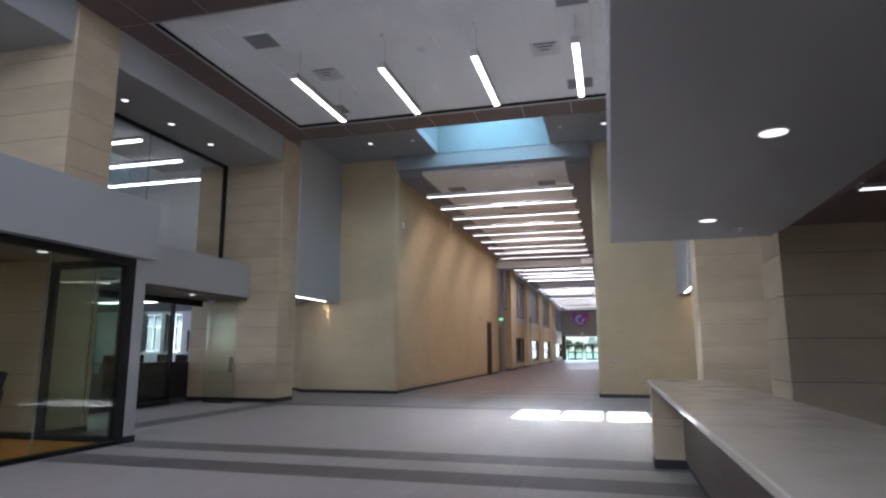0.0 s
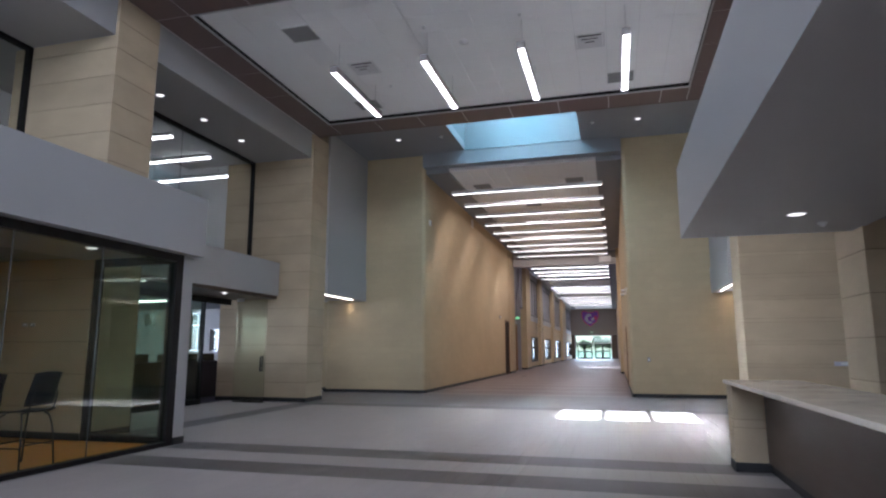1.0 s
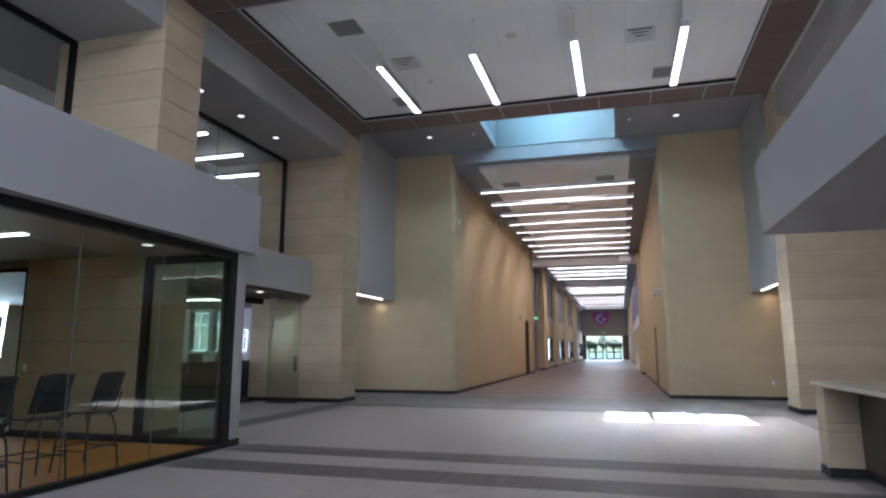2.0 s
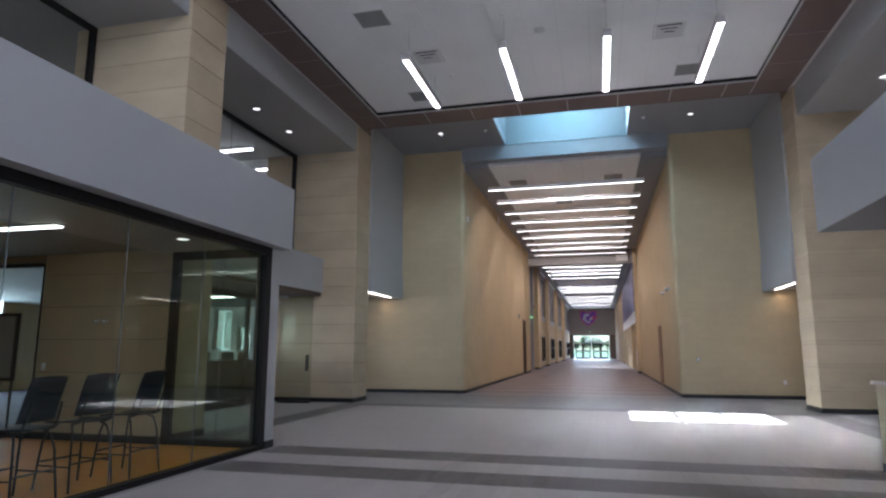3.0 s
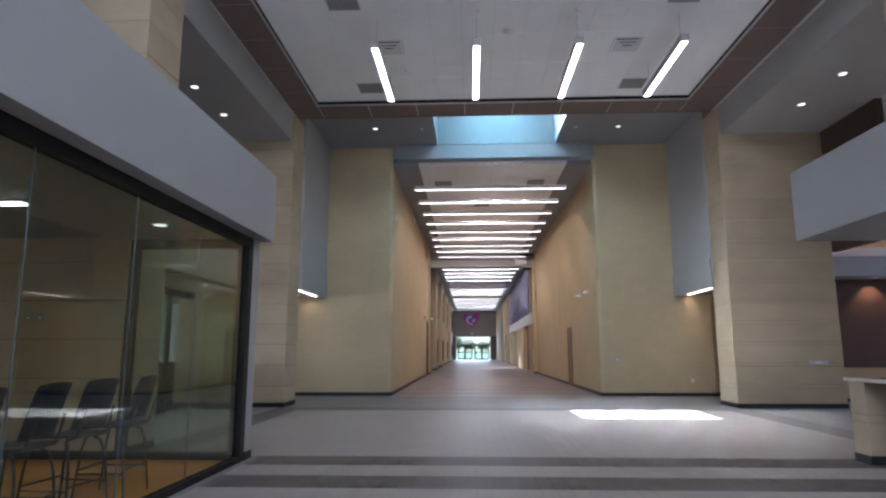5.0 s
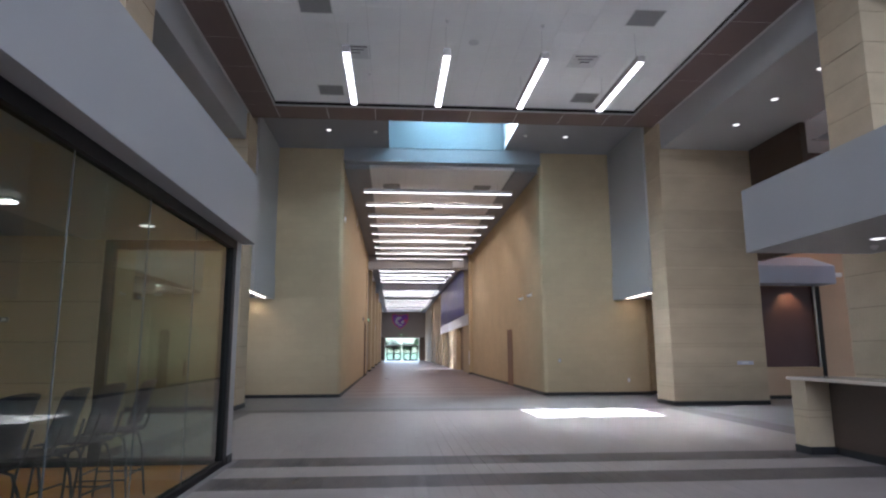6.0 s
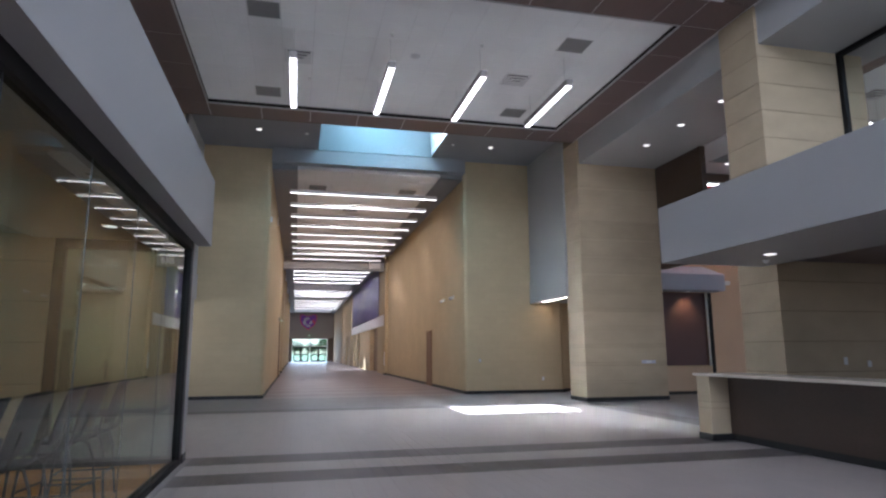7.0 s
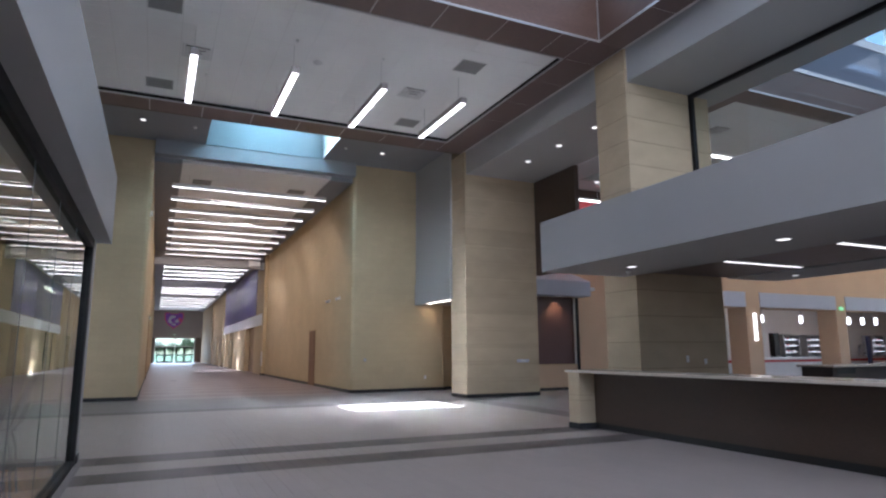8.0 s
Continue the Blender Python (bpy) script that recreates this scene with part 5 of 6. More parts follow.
def plate(name, place, wide, high, facing, mat, label, category, group=""):
    """A small flat fitting on a wall. facing: -y, +x or -x."""
    x, y, z = place
    t = thing(name, place, label, category, group)
    if facing == "-y":
        cover = part("cover", soft_box(x - wide / 2, y - 0.012, z - high / 2, x + wide / 2, y, z + high / 2, 0.003, 1), mat, t)
        part("rocker", boxes((x - wide / 5, y - 0.017, z - high / 4, x + wide / 5, y - 0.012, z + high / 4)), M_TBAR, cover)
    else:
        s = 1 if facing == "+x" else -1
        cover = part("cover", soft_box(min(x, x + s * 0.012), y - wide / 2, z - high / 2, max(x, x + s * 0.012), y + wide / 2, z + high / 2, 0.003, 1), mat, t)
        part("rocker", boxes((min(x + s * 0.012, x + s * 0.017), y - wide / 5, z - high / 4, max(x + s * 0.012, x + s * 0.017), y + wide / 5, z + high / 4)), M_TBAR, cover)
    return t


plate("wall_switch", (3.2, YB, 1.05), 0.08, 0.12, "-y", M_GRILLE, "small grey switch plate on the block wall", "switch")
plate("wall_socket", (5.35, YB, 0.45), 0.08, 0.12, "-y", M_JOINT, "small grey socket on the block wall", "socket")
plate("wall_switch", (6.21, 8.10, 1.15), 0.07, 0.12, "-y", M_WHITE, "white switch plate on the stone pier", "switch")
plate("wall_switch", (6.68, 8.10, 1.10), 0.07, 0.10, "-y", M_WHITE, "white switch plate on the stone pier", "switch")
plate("pier_sign", (6.95, 15.2, 1.03), 0.42, 0.09, "-y", M_PALE_SHAPE, "small pale blue plate on the stone pier", "plate")
plate("wall_sensor", (XL, 26.0, 7.02 - 0.25), 0.35, 0.35, "+x", M_WHITE, "white wall unit high on the block wall", "wall unit")
plate("fire_extinguisher_cabinet", (2.55, 36.6, 0.95), 0.3, 0.8, "-x", M_WHITE, "white cabinet on the corridor pilaster", "cabinet")
t = thing("header_box", (1.95, 36.9, 6.3), "white box mounted on the corridor beam", "equipment box")
part("case", soft_box(1.62, 36.72, 6.34, 2.28, 37.0, 6.72, 0.02), M_WHITE, t)

for place in ((-3.58, 39.3, 3.30), (24.74, YS - 0.02, 3.12), (-0.8, YE - 0.02, 3.75)):
    t = thing("exit_sign", place, "lit green exit sign", "exit sign", "exit signs")
    x, y, z = place
    part("panel", boxes((x - 0.13, y - 0.03, z - 0.07, x + 0.13, y + 0.02, z + 0.07)), M_GREEN, t)
    part("bracket", boxes((x - 0.03, y - 0.02, z + 0.07, x + 0.03, y + 0.02, z + 0.10)), M_WHITE, t)

t = thing("floor_box", (-2.2, 31.9, 0.0), "round dark metal floor box in the corridor", "floor box")
bm = bmesh.new()
disc(bm, -2.2, 31.9, 0.0, 0.14, 0.006, 24, 0.13)
part("cover", bm, M_BLACK, t)
bm = bmesh.new()
disc(bm, -2.2, 31.9, 0.006, 0.10, 0.003, 20)
part("lid", bm, M_GRILLE, t)
t = thing("alarm_strobe", (XL, 32.3, 3.0), "small grey fire alarm strobe on the block wall", "alarm")
part("case", soft_box(XL, 32.22, 2.92, XL + 0.06, 32.38, 3.10, 0.01, 1), M_GRILLE, t)
part("lens", boxes((XL + 0.06, 32.26, 2.96, XL + 0.075, 32.34, 3.02)), M_WHITE, t)
t = thing("wall_sounder", (XL, 19.5, 5.5), "small pale sounder high on the block wall", "sounder")
part("case", soft_box(XL, 19.43, 5.42, XL + 0.05, 19.57, 5.58, 0.012, 1), M_TBAR, t)
part("grille", boxes((XL + 0.05, 19.46, 5.45, XL + 0.054, 19.54, 5.55)), M_GRILLE, t)

# shield on the end wall, plain shapes
def flat_shape(name, points, y, thick, mat, parent, label=""):
    bm = bmesh.new()
    a = [bm.verts.new((px, y, pz)) for px, pz in points]
    b = [bm.verts.new((px, y - thick, pz)) for px, pz in points]
    bm.faces.new(a), bm.faces.new(b[::-1])
    for i in range(len(a)):
        j = (i + 1) % len(a)
        bm.faces.new((a[i], a[j], b[j], b[i]))
    return part(name, bm, mat, parent, label)


sh = thing("wall_shield", (-0.98, YE - 0.01, 4.6), "violet shield with crimson rim on the end wall", "wall emblem")


def shield(s, cx=-0.98, cz=5.75):
    return [(cx + s * px, cz + s * pz) for px, pz in ((-1.2, 0.95), (-0.75, 1.05), (-0.35, 0.85), (0.35, 0.85), (0.75, 1.05), (1.2, 0.95), (1.18, 0.1), (0.85, -0.55), (0.0, -1.2), (-0.85, -0.55), (-1.18, 0.1))]


flat_shape("rim", shield(1.0), YE, 0.04, M_PINK, sh, "crimson rim")
flat_shape("field", shield(0.9), YE - 0.04, 0.03, M_BLUE_SHAPE, sh, "violet field")
flat_shape("pale_patch", [(-1.75, 5.55), (-1.55, 6.2), (-1.15, 6.4), (-0.75, 6.25), (-0.95, 6.0), (-1.3, 5.95), (-1.35, 5.6), (-1.1, 5.3), (-1.45, 5.25)], YE - 0.07, 0.02, M_PALE_SHAPE, sh)
flat_shape("small_pale_patch", [(-0.75, 5.75), (-0.45, 5.9), (-0.35, 5.55), (-0.65, 5.35), (-0.9, 5.5)], YE - 0.07, 0.02, M_PALE_SHAPE, sh)
flat_shape("red_patch", [(-0.42, 5.95 - 0.35), (-0.12, 5.5), (0.0, 5.85), (-0.2, 6.1), (-0.4, 6.0)], YE - 0.075, 0.02, M_PINK, sh)
flat_shape("pale_bar", [(-1.28, 5.02), (-0.68, 5.02), (-0.76, 5.26), (-1.2, 5.26)], YE - 0.07, 0.02, M_PALE_SHAPE, sh)

# ---- glass room: stools and fittings ----
stool = thing("bar_stool", (0, 0, 0), "charcoal plastic bar stool on bent steel legs", "stool", "stools in the glass room")


def shell(rows, thick):
    """A bent plate from rows of points, given some thickness below."""
    bm = bmesh.new()
    top = [[bm.verts.new(p) for p in r] for r in rows]
    for a, b in zip(top, top[1:]):
        for i in range(len(a) - 1):
            bm.faces.new((a[i], a[i + 1], b[i + 1], b[i]))
    bm.normal_update()
    res = bmesh.ops.solidify(bm, geom=bm.faces[:], thickness=thick)
    return bm


seat_rows, back_rows = [], []
for i in range(7):
    u = -1 + 2 * i / 6
    seat_rows.append([(0.22 * u, 0.215 * v * (1 - 0.12 * max(0, -u) ** 3), 0.63 + 0.018 * v * v - 0.012 * (1 - u * u) - 0.03 * max(0, -u) ** 4) for v in (-1, -0.8, -0.4, 0, 0.4, 0.8, 1)])
for i in range(7):
    w = i / 6
    back_rows.append([(0.215 + 0.09 * w + 0.02 * w * w - 0.04 * v * v, 0.205 * v * (1 - 0.06 * w), 0.70 + 0.39 * w - (0.02 * abs(v) ** 3 if i == 6 else 0)) for v in (-1, -0.8, -0.4, 0, 0.4, 0.8, 1)])
rounded(part("seat", shell(seat_rows, 0.014), M_SEAT, stool)), rounded(part("backrest", shell(back_rows, 0.012), M_SEAT, stool))
for sy in (-1, 1):
    part("back_support", tube([(0.12, 0.17 * sy, 0.615), (0.20, 0.175 * sy, 0.635), (0.235, 0.17 * sy, 0.72), (0.27, 0.16 * sy, 0.86)], 0.011), M_LEG, stool)
    for sx in (-1, 1):
        part("leg", tube([(0.10 * sx, 0.16 * sy, 0.61), (0.15 * sx, 0.19 * sy, 0.58), (0.185 * sx, 0.215 * sy, 0.45), (0.205 * sx, 0.23 * sy, 0.22), (0.225 * sx, 0.24 * sy, 0.012)], 0.011), M_LEG, stool)
    part("side_bar", tube([(-0.205, 0.228 * sy, 0.24), (0.205, 0.228 * sy, 0.24)], 0.008), M_LEG, stool)
part("footrest", tube([(-0.203, -0.228, 0.27), (-0.203, 0.228, 0.27)], 0.009), M_LEG, stool)
part("rear_bar", tube([(0.203, -0.228, 0.27), (0.203, 0.228, 0.27)], 0.009), M_LEG, stool)
yards = [6.10, 5.41, 4.74, 4.12, 3.46, 2.82]
for k, y in enumerate(yards[1:]):
    copy_thing(stool, pose(-4.42 + 0.02 * (k % 2), y, 0.006, 0, 0, (-5, 3, -3, 6, 0)[k]))
stool.matrix_basis = pose(-4.42, yards[0], 0.006, 0, 0, 4)

for x in (-6.75, -6.60):
    plate("wall_control", (x, 7.98, 1.74), 0.11, 0.06, "-y", M_GRILLE, "small pale control plate on the tan wall", "control", "glass room controls")
plate("wall_switch", (-7.63, 7.98, 1.07), 0.07, 0.11, "-y", M_WHITE, "white switch plate on the tan wall", "switch")
t = thing("room_light", (-6.4, 5.86, 2.78), "lit linear light in the glass room ceiling", "strip light", "glass room lights")
part("diffuser", boxes((-7.6, 5.81, 2.70, -5.36, 5.91, 2.715)), M_ROOM, t)
part("housing", boxes((-7.61, 5.80, 2.716, -5.35, 5.92, 2.78)), M_WHITE, t)
t = thing("room_light", (-6.4, 2.0, 2.78), "lit linear light in the glass room ceiling", "strip light", "glass room lights")
part("diffuser", boxes((-7.6, 1.95, 2.70, -5.36, 2.05, 2.715)), M_ROOM, t)
part("housing", boxes((-7.61, 1.94, 2.716, -5.35, 2.06, 2.78)), M_WHITE, t)
for y in (7.05, 3.0):
    downlight(-4.64, y, 2.739, 0.09, "glass room downlights")
rw = setting("window_room_side", boxes((-7.84, 8.0, 0, -7.78, 8.08, 2.66), (-9.6, 8.0, 2.60, -7.84, 8.08, 2.66), (-9.6, 8.0, 0, -7.84, 8.08, 0.08)), M_BLACK, "black framed window between the glass room and the office", "window")
no_shade(part("pane", boxes((-9.6, 8.035, 0.08, -7.84, 8.045, 2.60)), M_GLASS, rw))
wbd = thing("mobile_whiteboard", (-8.45, 7.55, 0.006), "mobile whiteboard greyed as backlit, black frame on casters", "whiteboard")
part("panel", boxes((-9.15, 7.54, 0.92, -7.74, 7.56, 1.80)), M_BOARD, wbd)
frame_part = part("board_frame", boxes((-9.20, 7.53, 0.87, -7.69, 7.57, 0.92), (-9.20, 7.53, 1.80, -7.69, 7.57, 1.85), (-9.20, 7.53, 0.92, -9.15, 7.57, 1.80), (-7.74, 7.53, 0.92, -7.69, 7.57, 1.80)), M_BLACK, wbd)
part("pen_tray", boxes((-9.0, 7.46, 0.86, -7.9, 7.53, 0.875)), M_TRIM, frame_part)
for x in (-9.17, -7.72):
    leg = part("leg", tube([(x, 7.55, 0.9), (x, 7.55, 0.10)], 0.018), M_LEG, wbd)
    part("foot", boxes((x - 0.02, 7.25, 0.08, x + 0.02, 7.85, 0.11)), M_LEG, wbd)
    for y in (7.29, 7.81):
        bm = bmesh.new()
        bmesh.ops.create_cone(bm, cap_ends=True, segments=14, radius1=0.037, radius2=0.037, depth=0.03, matrix=Matrix.Translation((x, y, 0.043)) @ Euler((0, math.pi / 2, 0)).to_matrix().to_4x4())
        part("caster", bm, M_RUBBER, wbd)
# Unseen passage lights, added only to brighten the side walls.
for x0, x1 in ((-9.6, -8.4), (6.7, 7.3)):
    t = thing("passage_light", (x0, 17.0, 2.95), "unseen linear light added to brighten the side passage", "strip light", "passage lights")
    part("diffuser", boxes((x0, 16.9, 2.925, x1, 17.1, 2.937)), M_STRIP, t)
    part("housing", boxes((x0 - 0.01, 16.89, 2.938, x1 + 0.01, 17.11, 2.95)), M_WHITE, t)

# glass door and handle beside the far pier
gdoor = thing("glass_door", (-7.15, 14.72, 0), "frameless glass door with dark pull handles", "door")
leaf = no_shade(part("leaf", boxes((-7.42, 14.71, 0.03, -6.52, 14.722, 2.66)), M_GLASS_DOOR, gdoor, "clear glass leaf"))
part("top_patch", boxes((-7.42, 14.70, 2.62, -7.22, 14.732, 2.70)), M_TRIM, gdoor)
for y in (14.66, 14.765):
    part("pull_handle", tube([(-6.62, 14.716, 1.17), (-6.62, y, 1.17), (-6.62, y, 0.80), (-6.62, 14.716, 0.80)], 0.018), M_BLACK, leaf, "dark pull handle")
part("bottom_rail", boxes((-7.42, 14.70, 0.0, -6.52, 14.732, 0.03)), M_BLACK, gdoor)
downlight(-6.72, 13.1, 2.70, 0.09, "office downlights", M_DOWN_BRIGHT), downlight(-6.72, 10.4, 2.70, 0.09, "office downlights", M_DOWN_BRIGHT)

# office behind the storefront
for y in (11.6, 15.4):
    t = thing("office_light", (-10.4, y, 2.8), "lit linear light on the office ceiling", "strip light", "office lights")
    part("diffuser", boxes((-11.6, y - 0.06, 2.74, -9.2, y + 0.06, 2.76)), M_OFFICE, t)
    part("housing", boxes((-11.61, y - 0.07, 2.762, -9.19, y + 0.07, 2.80)), M_WHITE, t)
desk = thing("reception_desk", (-9.2, 15.2, 0), "long charcoal reception desk behind the storefront", "desk")
part("body", boxes((-9.3, 13.1, 0.05, -9.15, 17.1, 0.98), (-10.0, 13.1, 0.05, -9.3, 13.2, 0.72), (-10.0, 17.0, 0.05, -9.3, 17.1, 0.72)), M_DESK, desk)
part("ledge", soft_box(-9.45, 13.05, 0.98, -9.05, 17.15, 1.03, 0.008), M_DESK, desk)
part("worktop", boxes((-10.05, 13.1, 0.72, -9.3, 17.1, 0.75)), M_DESK, desk)
part("kick_base", boxes((-9.28, 13.12, 0.0, -9.18, 17.08, 0.05)), M_RUBBER, desk)
for k, y in enumerate((13.8, 14.7, 15.8, 16.6)):
    t = thing("monitor", (-9.6, y, 0.75), "black computer monitor on the reception desk", "monitor", "office monitors")
    part("screen", soft_box(-9.62, y - 0.27, 0.90, -9.58, y + 0.27, 1.24, 0.006, 1), M_SCREEN, t)
    part("stand", boxes((-9.615, y - 0.03, 0.76, -9.59, y + 0.03, 0.92), (-9.70, y - 0.12, 0.75, -9.52, y + 0.12, 0.762)), M_BLACK, t)
for k, y in enumerate((14.3, 16.2)):
    t = thing("task_chair", (-10.6, y, 0), "black mesh task chair behind the desk", "chair", "office chairs")
    part("seat", soft_box(-10.85, y - 0.25, 0.45, -10.35, y + 0.25, 0.53, 0.03), M_SEAT, t)
    part("backrest", soft_box(-10.93, y - 0.23, 0.60, -10.86, y + 0.23, 1.15, 0.03), M_SEAT, t)
    part("column", boxes((-10.63, y - 0.03, 0.1, -10.57, y + 0.03, 0.45)), M_BLACK, t)
    part("base", boxes((-10.88, y - 0.03, 0.03, -10.32, y + 0.03, 0.10), (-10.63, y - 0.28, 0.03, -10.57, y + 0.28, 0.10), (-10.9, y - 0.035, 0, -10.84, y + 0.035, 0.03), (-10.36, y - 0.035, 0, -10.30, y + 0.035, 0.03), (-10.64, y - 0.30, 0, -10.56, y - 0.24, 0.03), (-10.64, y + 0.24, 0, -10.56, y + 0.30, 0.03)), M_BLACK, t)
ow = setting("window_office_outer", boxes(*((-18.1, y - 0.05, 0, -18.0, y + 0.05, 3.4) for y in (8.35, 9.8, 11.2, 12.6, 14.0, 15.45)), (-18.1, 8.3, 0.8, -18.0, 15.5, 0.9), (-18.1, 8.3, 2.2, -18.0, 15.5, 2.28)), M_TRIM, "bright outer window of the office", "window")
no_shade(part("pane", boxes((-18.06, 8.4, 0, -18.05, 15.4, 3.4)), M_GLASS_OFFICE, ow))

# ---- dining side ----
kio = thing("serving_hatch", (9.0, YS, 0.87), "closed dark maroon serving shutter with a steel edge", "serving hatch")
part("shutter", boxes((7.56, YS + 0.06, 0.87, 10.12, YS + 0.10, 3.15)), M_MAROON, kio)
part("edge", boxes((10.12, YS - 0.01, 0.87, 10.16, YS + 0.12, 3.15)), M_TRIM, kio)
part("post", boxes((10.18, YS - 0.02, 0.0, 10.30, YS + 0.10, 3.15)), M_BLACK, kio)
part("sill", soft_box(7.54, YS - 0.05, 0.83, 10.14, YS + 0.12, 0.87, 0.006), M_TANPAINT, kio)
can = thing("canopy", (9.0, YS, 3.2), "grey canopy box over the serving hatch", "canopy")
bm = bmesh.new()
pr = [(YS, 3.16), (16.20, 3.16), (16.20, 3.66), (16.62, 3.95), (YS, 3.95)]
a = [bm.verts.new((7.54, y, z)) for y, z in pr]
b = [bm.verts.new((10.36, y, z)) for y, z in pr]
b[3].co.x -= 0.42
b[4].co.x -= 0.42
bm.faces.new(a), bm.faces.new(b[::-1])
for i in range(5):
    bm.faces.new((a[i], a[(i + 1) % 5], b[(i + 1) % 5], b[i]))
part("shell", bm, M_LILAC, can)
downlight(9.35, 16.62, 3.16, 0.07, "canopy downlights")
spot = new("canopy_lamp", bpy.data.lights.new("canopy_lamp", "SPOT"))
spot.data.energy, spot.data.color, spot.data.spot_size, spot.data.spot_blend, spot.data.shadow_soft_size = 3.5, (1.0, 0.80, 0.36), radians(95), 0.6, 0.05
spot.matrix_world = look((9.35, 16.66, 3.13), (9.35, 16.86, 2.3))
t = thing("wall_floodlight", (10.55, YS, 3.45), "small white floodlight beside the canopy", "floodlight")
part("arm", boxes((10.50, 16.60, 3.44, 10.54, YS, 3.48)), M_WHITE, t)
part("head", soft_box(10.45, 16.48, 3.38, 10.78, 16.62, 3.50, 0.02), M_WHITE, t)

sc = thing("wall_sconce", (19.10, YS, 2.2), "tall lit sconce on the wall between openings", "sconce")
part("diffuser", soft_box(19.05, YS - 0.08, 1.68, 19.17, YS - 0.015, 2.80, 0.01), M_SCONCE, sc)
part("backplate", boxes((19.05, YS - 0.014, 1.7, 19.17, YS, 2.76)), M_TRIM, sc)


def lantern_pendant(x, y, z):
    t = thing("servery_pendant", (x, y, 4.2), "lit white cylinder pendant over the serving line", "pendant light", "servery pendants")
    bm = bmesh.new()
    disc(bm, x, y, z, 0.085, 0.36, 16)
    part("shade", bm, M_SCONCE, t, "glowing white shade")
    bm = bmesh.new()
    disc(bm, x, y, z + 0.36, 0.09, 0.03, 16), disc(bm, x, y, z + 0.39, 0.008, 4.2 - z - 0.39, 6)
    part("stem", bm, M_BLACK, t)


for x in (22.2, 24.9, 27.4, 28.5, 29.6, 30.7):
    lantern_pendant(x, 18.9, 2.55)
line = thing("serving_line", (26.0, 20.0, 0), "pale serving counter with a red band", "counter")
part("body", boxes((19.0, 19.9, 0.0, 34.0, 20.6, 0.92)), M_WHITE, line)
part("red_band", boxes((19.0, 19.885, 0.72, 34.0, 19.9, 0.84)), M_RED, line, "red band")
part("top", soft_box(18.95, 19.75, 0.92, 34.05, 20.65, 0.96, 0.008), M_TRIM, line)
for k, (x, w) in enumerate(((25.05, 1.15), (26.75, 1.25), (32.0, 1.2))):
    t = thing("display_case", (x, 20.2, 0.96), "steel and glass food display with lit shelves", "display case", "food displays")
    part("frame", boxes((x, 20.0, 0.96, x + 0.05, 20.5, 2.0), (x + w - 0.05, 20.0, 0.96, x + w, 20.5, 2.0), (x, 20.0, 2.0, x + w, 20.5, 2.06)), M_GRILLE, t)
    for z in (1.2, 1.5, 1.8):
        shelf = part("shelf", boxes((x + 0.05, 20.02, z, x + w - 0.05, 20.48, z + 0.02)), M_TRIM, t)
        part("shelf_light", boxes((x + 0.12, 20.03, z - 0.018, x + w - 0.12 - 0.1 * (k == 0), 20.05, z - 0.001)), M_SHELF, shelf, "thin lit strip")
        for i in range(4):
            bx = x + 0.14 + i * (w - 0.3) / 4
            part("food_tray", boxes((bx, 20.1, z + 0.021, bx + 0.16, 20.36, z + 0.075 + 0.02 * (i % 2))), (M_TRIM, M_RED, M_GRILLE, M_WHITE)[(i + k) % 4], shelf)
    part("back", boxes((x + 0.05, 20.47, 0.96, x + w - 0.05, 20.49, 2.0)), M_GRILLE, t)
t = thing("drink_machine", (24.74, 20.3, 0.96), "tall black drink machine on the serving line", "drink machine")
part("case", soft_box(24.55, 20.15, 0.96, 24.92, 20.45, 2.13, 0.02), M_BLACK, t)
part("drip_tray", boxes((24.58, 20.06, 0.96, 24.89, 20.149, 1.01)), M_GRILLE, t, "grey metal drip tray")
t = thing("drink_dispenser", (27.0, 19.95, 0.96), "steel drink dispenser on the serving line", "dispenser")
part("tank", soft_box(29.0, 19.9, 0.96, 29.5, 20.4, 1.55, 0.03), M_CHROME, t)
part("tap", boxes((29.2, 19.84, 1.1, 29.26, 19.9, 1.2)), M_BLACK, t)
for x, h in ((31.35, 0.55), (31.7, 0.75), (33.7, 0.62)):
    t = thing("beverage_urn", (x, 20.2, 0.96), "small steel urn on the serving line", "urn", "serving line urns")
    bm = bmesh.new()
    disc(bm, x, 20.2, 0.96, 0.13, h, 18, 0.12), disc(bm, x, 20.2, 0.96 + h, 0.12, 0.06, 18, 0.04)
    part("tank", bm, M_CHROME, t)
    part("tap", boxes((x - 0.02, 20.0, 1.08, x + 0.02, 20.075, 1.14)), M_BLACK, t)
t = thing("display_stand", (30.85, 19.5, 0), "slim dark blue stand before the serving line", "display stand")
part("post", soft_box(30.74, 19.42, 0.04, 30.98, 19.56, 2.0, 0.02), M_NAVY, t)
part("foot", soft_box(30.62, 19.3, 0.0, 31.10, 19.68, 0.04, 0.01), M_BLACK, t)
low = thing("island_counter", (12.0, 8.0, 0), "brown grey island counter with a pale top in the dining hall", "counter")
part("body", boxes((9.95, 7.75, 0.1, 16.0, 8.45, 0.94)), M_ISLAND, low)
part("top", soft_box(9.85, 7.65, 0.94, 16.05, 8.5, 0.985, 0.008), M_QUARTZ, low)
part("kick_base", boxes((10.0, 7.8, 0.0, 15.95, 8.4, 0.1)), M_RUBBER, low)
# Flat black plate stands for the shaded recess of an open shelf.
part("open_shelf", boxes((10.08, 7.744, 0.80, 10.70, 7.75, 0.925)), M_BLACK, low, "black plate for a shaded open shelf")
t = thing("upper_strip", (9.4, 15.05, 6.6), "lit linear pendant in front of the red panel", "pendant light")
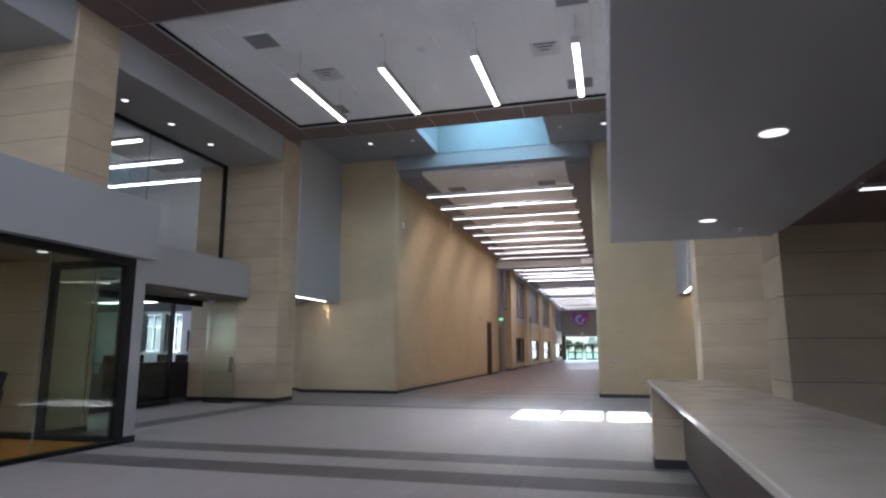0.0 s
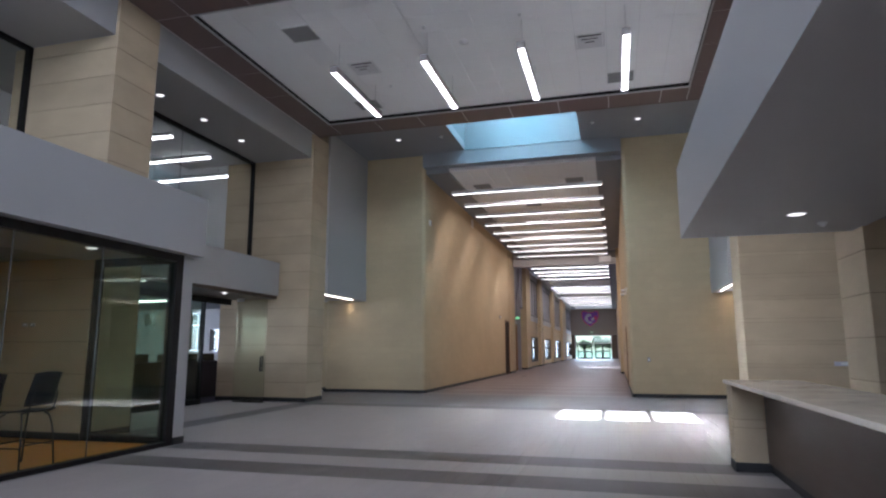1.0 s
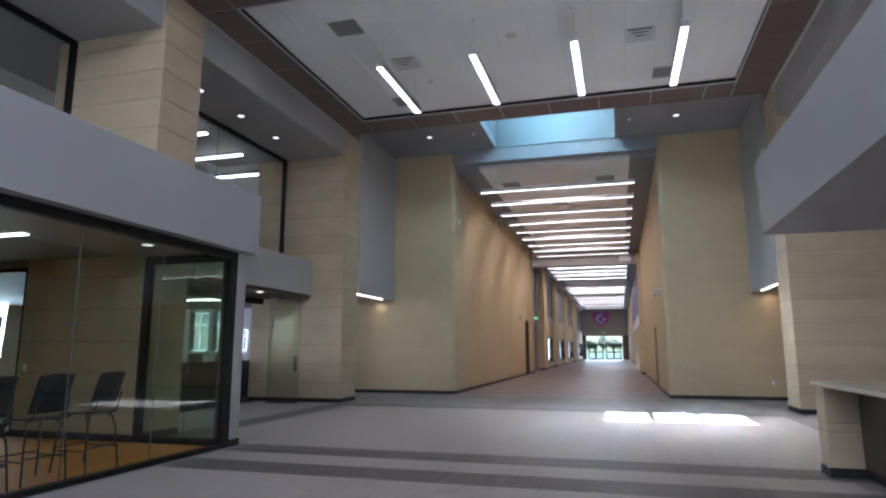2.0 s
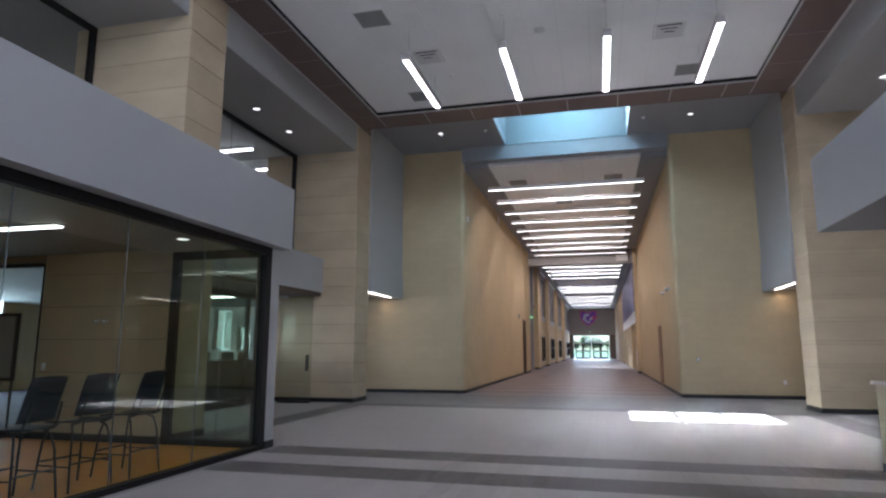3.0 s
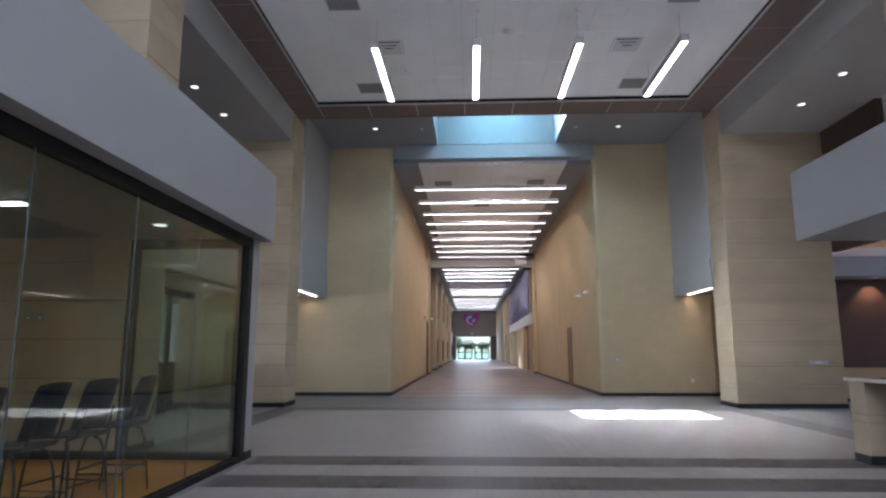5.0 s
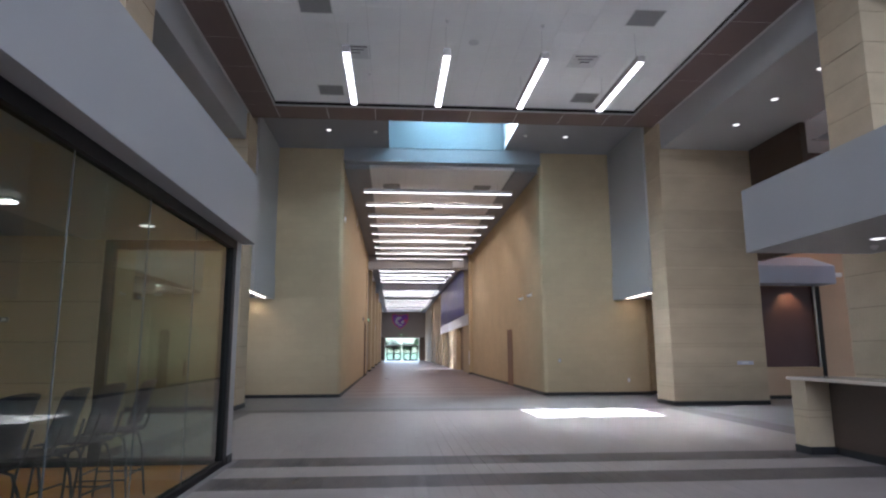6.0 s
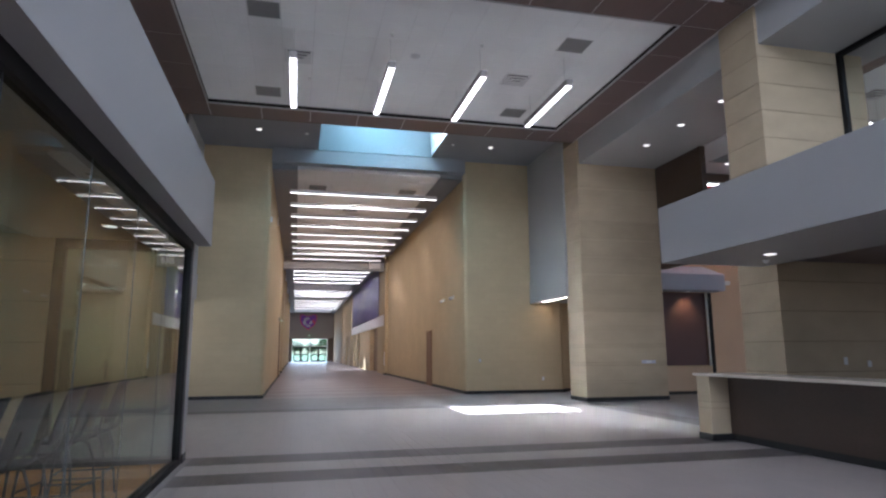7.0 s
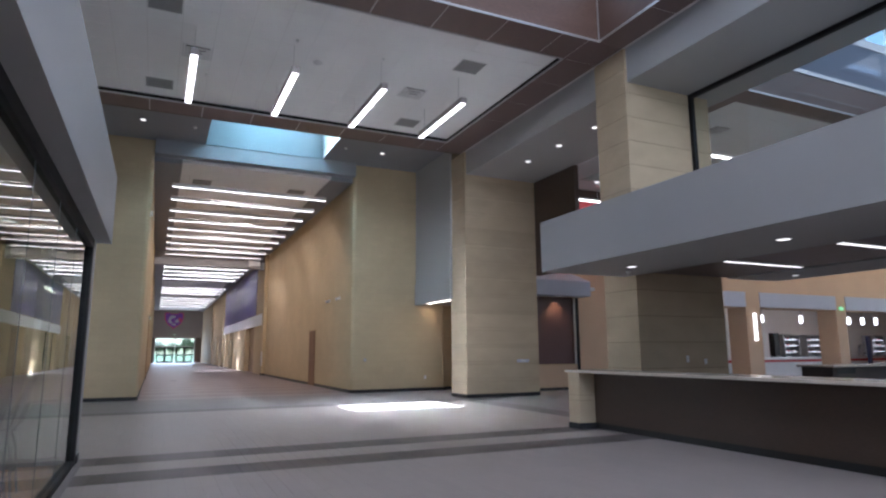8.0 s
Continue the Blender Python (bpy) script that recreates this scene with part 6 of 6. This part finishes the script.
part("diffuser", boxes((8.75, 15.0, 6.16, 10.1, 15.08, 6.19)), M_PENDANT, t)
part("housing", boxes((8.74, 14.99, 6.192, 10.11, 15.09, 6.25)), M_TRIM, t)
part("cable", boxes((9.0, 15.03, 6.25, 9.01, 15.04, 6.6), (9.9, 15.03, 6.25, 9.91, 15.04, 6.6)), M_TRIM, t)
downlight(9.3, 14.3, 6.6, 0.1, "upper dining downlights")
# Ceiling strips hidden behind the headers, added to brighten the servery.
for x in (14.0, 18.5, 23.0, 27.5, 32.0):
    t = thing("servery_light", (x, 19.4, 4.2), "unseen linear light added to brighten the serving line", "strip light", "servery ceiling lights")
    part("diffuser", boxes((x, 19.3, 4.14, x + 2.4, 19.5, 4.16)), M_STRIP, t)
    part("housing", boxes((x - 0.01, 19.29, 4.162, x + 2.41, 19.51, 4.2)), M_WHITE, t)
air_diffuser(10.82, 10.90)
for x in (10.75, 14.6):
    t = thing("dining_pendant", (x, 11.1, Z_CEIL), "lit linear pendant hung under the dining ceiling", "pendant light", "dining hall pendants")
    part("diffuser", boxes((x, 11.03, 6.70, x + 2.4, 11.17, 6.72)), M_PENDANT, t)
    part("housing", boxes((x - 0.01, 11.02, 6.722, x + 2.41, 11.18, 6.80)), M_TRIM, t)
    for dx in (0.3, 2.1):
        part("cable", boxes((x + dx, 11.098, 6.8, x + dx + 0.006, 11.104, Z_CEIL)), M_TRIM, t)
# Unseen strips added on the dining ceiling to brighten the serving wall.
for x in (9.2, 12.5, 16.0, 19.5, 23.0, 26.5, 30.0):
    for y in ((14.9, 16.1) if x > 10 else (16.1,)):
        t = thing("dining_light", (x, y, 6.6), "unseen linear light added to brighten the dining hall", "strip light", "dining hall lights")
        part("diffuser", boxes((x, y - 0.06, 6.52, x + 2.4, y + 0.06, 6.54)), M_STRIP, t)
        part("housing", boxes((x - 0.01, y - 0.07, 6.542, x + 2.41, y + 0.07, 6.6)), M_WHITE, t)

# ---- stone courses of the piers ----
STONES = {}


def stone(parent, x0, y0, z0, x1, y1, z1):
    """One cut stone, slightly eased along its edges, as a piece of a pier."""
    key = tuple(round(v, 3) for v in (x1 - x0, y1 - y0, z1 - z0))
    if key not in STONES:
        bm = soft_box(-key[0] / 2, -key[1] / 2, -key[2] / 2, key[0] / 2, key[1] / 2, key[2] / 2, 0.0025, 1)
        me = bpy.data.meshes.new("stone")
        bm.to_mesh(me), bm.free()
        me.materials.append(M_STONE)
        STONES[key] = me
    ob = new("stone", STONES[key])
    ob.parent = parent
    ob.matrix_basis = Matrix.Translation(((x0 + x1) / 2, (y0 + y1) / 2, (z0 + z1) / 2))


rnd = random.Random(5)
for n, (w, x0, x1, y0, y1) in enumerate(PIERS):
    z, k = 0.10, 0
    while z < Z_BAND - 0.02:
        if n == 1:                             # thin bands between broad courses
            h = 0.35 if k == 0 else 0.085 if k % 2 else 0.405
        else:
            h = 0.39 if k == 0 else 0.49
        zt = min(z + h, Z_BAND)
        inset = 0.004 if h < 0.1 else rnd.choice((0.0, 0.0, 0.0015, 0.003))
        gap = 0.0025 if n == 1 else 0.005
        stone(w, x0 + inset, y0 + inset, z + gap, x1 - inset, y1 - inset, zt - gap)
        z, k = zt, k + 1
for z0, z1 in ((0.11, 0.49), (0.49, 0.98), (0.98, 1.47), (1.47, 1.96), (1.96, 2.45), (2.45, 2.78)):
    stone(room_end, -7.78, 7.98, z0 + 0.005, -5.50, 8.09, z1 - 0.005)

# ---- floor tiles ----
TW, TL, TG = 0.1525, 0.61, 0.0018
ROW0 = 7.17            # a joint line across the hall


def tile_mat(x, y):
    """Which tile lies there: dark bands across the hall and along the piers, brown stripes down the corridor."""
    row = math.floor((y - ROW0) / TL)
    if row in (-1, 1):
        return M_TILE_DARK if -5.7 < x < 5.2 else M_TILE_MID
    if y > YB:
        return (M_TILE_BROWN, M_TILE_CORRIDOR, M_TILE_BROWN, M_TILE_BROWN, M_TILE_CORRIDOR, M_TILE_BROWN)[row % 6]
    if 14.6 < y < 15.25 and -5.7 < x < 5.2 or y > 8.4 and y < 15.25 and (-5.7 < x < -5.1 or 4.6 < x < 5.2):
        return M_TILE_DARK
    if y > 15.2 or x > 5.2:
        return M_TILE_MID
    return M_TILE


near_tiles = {}
rest = {}
for row in range(math.floor((BACK - ROW0) / TL), math.ceil((20.0 - ROW0) / TL)):
    y0 = ROW0 + row * TL
    for col in range(-54, 57):
        x0 = col * TW
        if x0 < GX and y0 < 7.9 or not (-7.9 < x0 < 8.5) or y0 + TL < BACK + 0.3:
            continue
        mat = tile_mat(x0 + TW / 2, y0 + TL / 2)
        if -3.85 < x0 < 3.75 and -4 <= row <= 1:
            near_tiles.setdefault(mat.name, []).append((x0, y0))
        else:
            rest.setdefault(mat.name, []).append((x0, y0, TW, TL))
for row in range(math.ceil((20.0 - ROW0) / TL), math.ceil((YE + 0.2 - ROW0) / TL)):
    for col in range(13):
        x0 = -4.3 + col * 0.61
        y0 = ROW0 + row * TL
        rest.setdefault(tile_mat(x0, y0 + 0.3).name, []).append((x0, y0, 0.61, TL))
for name, rows in rest.items():
    verts, faces = [], []
    for x0, y0, w, l in rows:
        n = len(verts)
        a, b, c, d = x0 + TG / 2, x0 + w - TG / 2, y0 + TG / 2, y0 + l - TG / 2
        verts += [(a, c, 0), (b, c, 0), (b, d, 0), (a, d, 0), (a, c, -0.004), (b, c, -0.004), (b, d, -0.004), (a, d, -0.004)]
        faces += [(n, n + 1, n + 2, n + 3), (n, n + 4, n + 5, n + 1), (n + 1, n + 5, n + 6, n + 2), (n + 2, n + 6, n + 7, n + 3), (n + 3, n + 7, n + 4, n)]
    me = bpy.data.meshes.new("tiles")
    me.from_pydata(verts, [], faces)
    me.materials.append(bpy.data.materials[name])
    ob = new("tiles", me)
    ob.parent = floor
    tagged(ob, kind="stuff")
for name, rows in near_tiles.items():
    bm = boxes((TG / 2, TG / 2, -0.004, TW - TG / 2, TL - TG / 2, 0.0))
    me = bpy.data.meshes.new("tile")
    bmesh.ops.recalc_face_normals(bm, faces=bm.faces[:])
    bm.to_mesh(me), bm.free()
    me.materials.append(bpy.data.materials[name])
    for x0, y0 in rows:
        ob = new("tile", me)
        ob.parent = floor
        ob.matrix_basis = Matrix.Translation((x0, y0, 0))
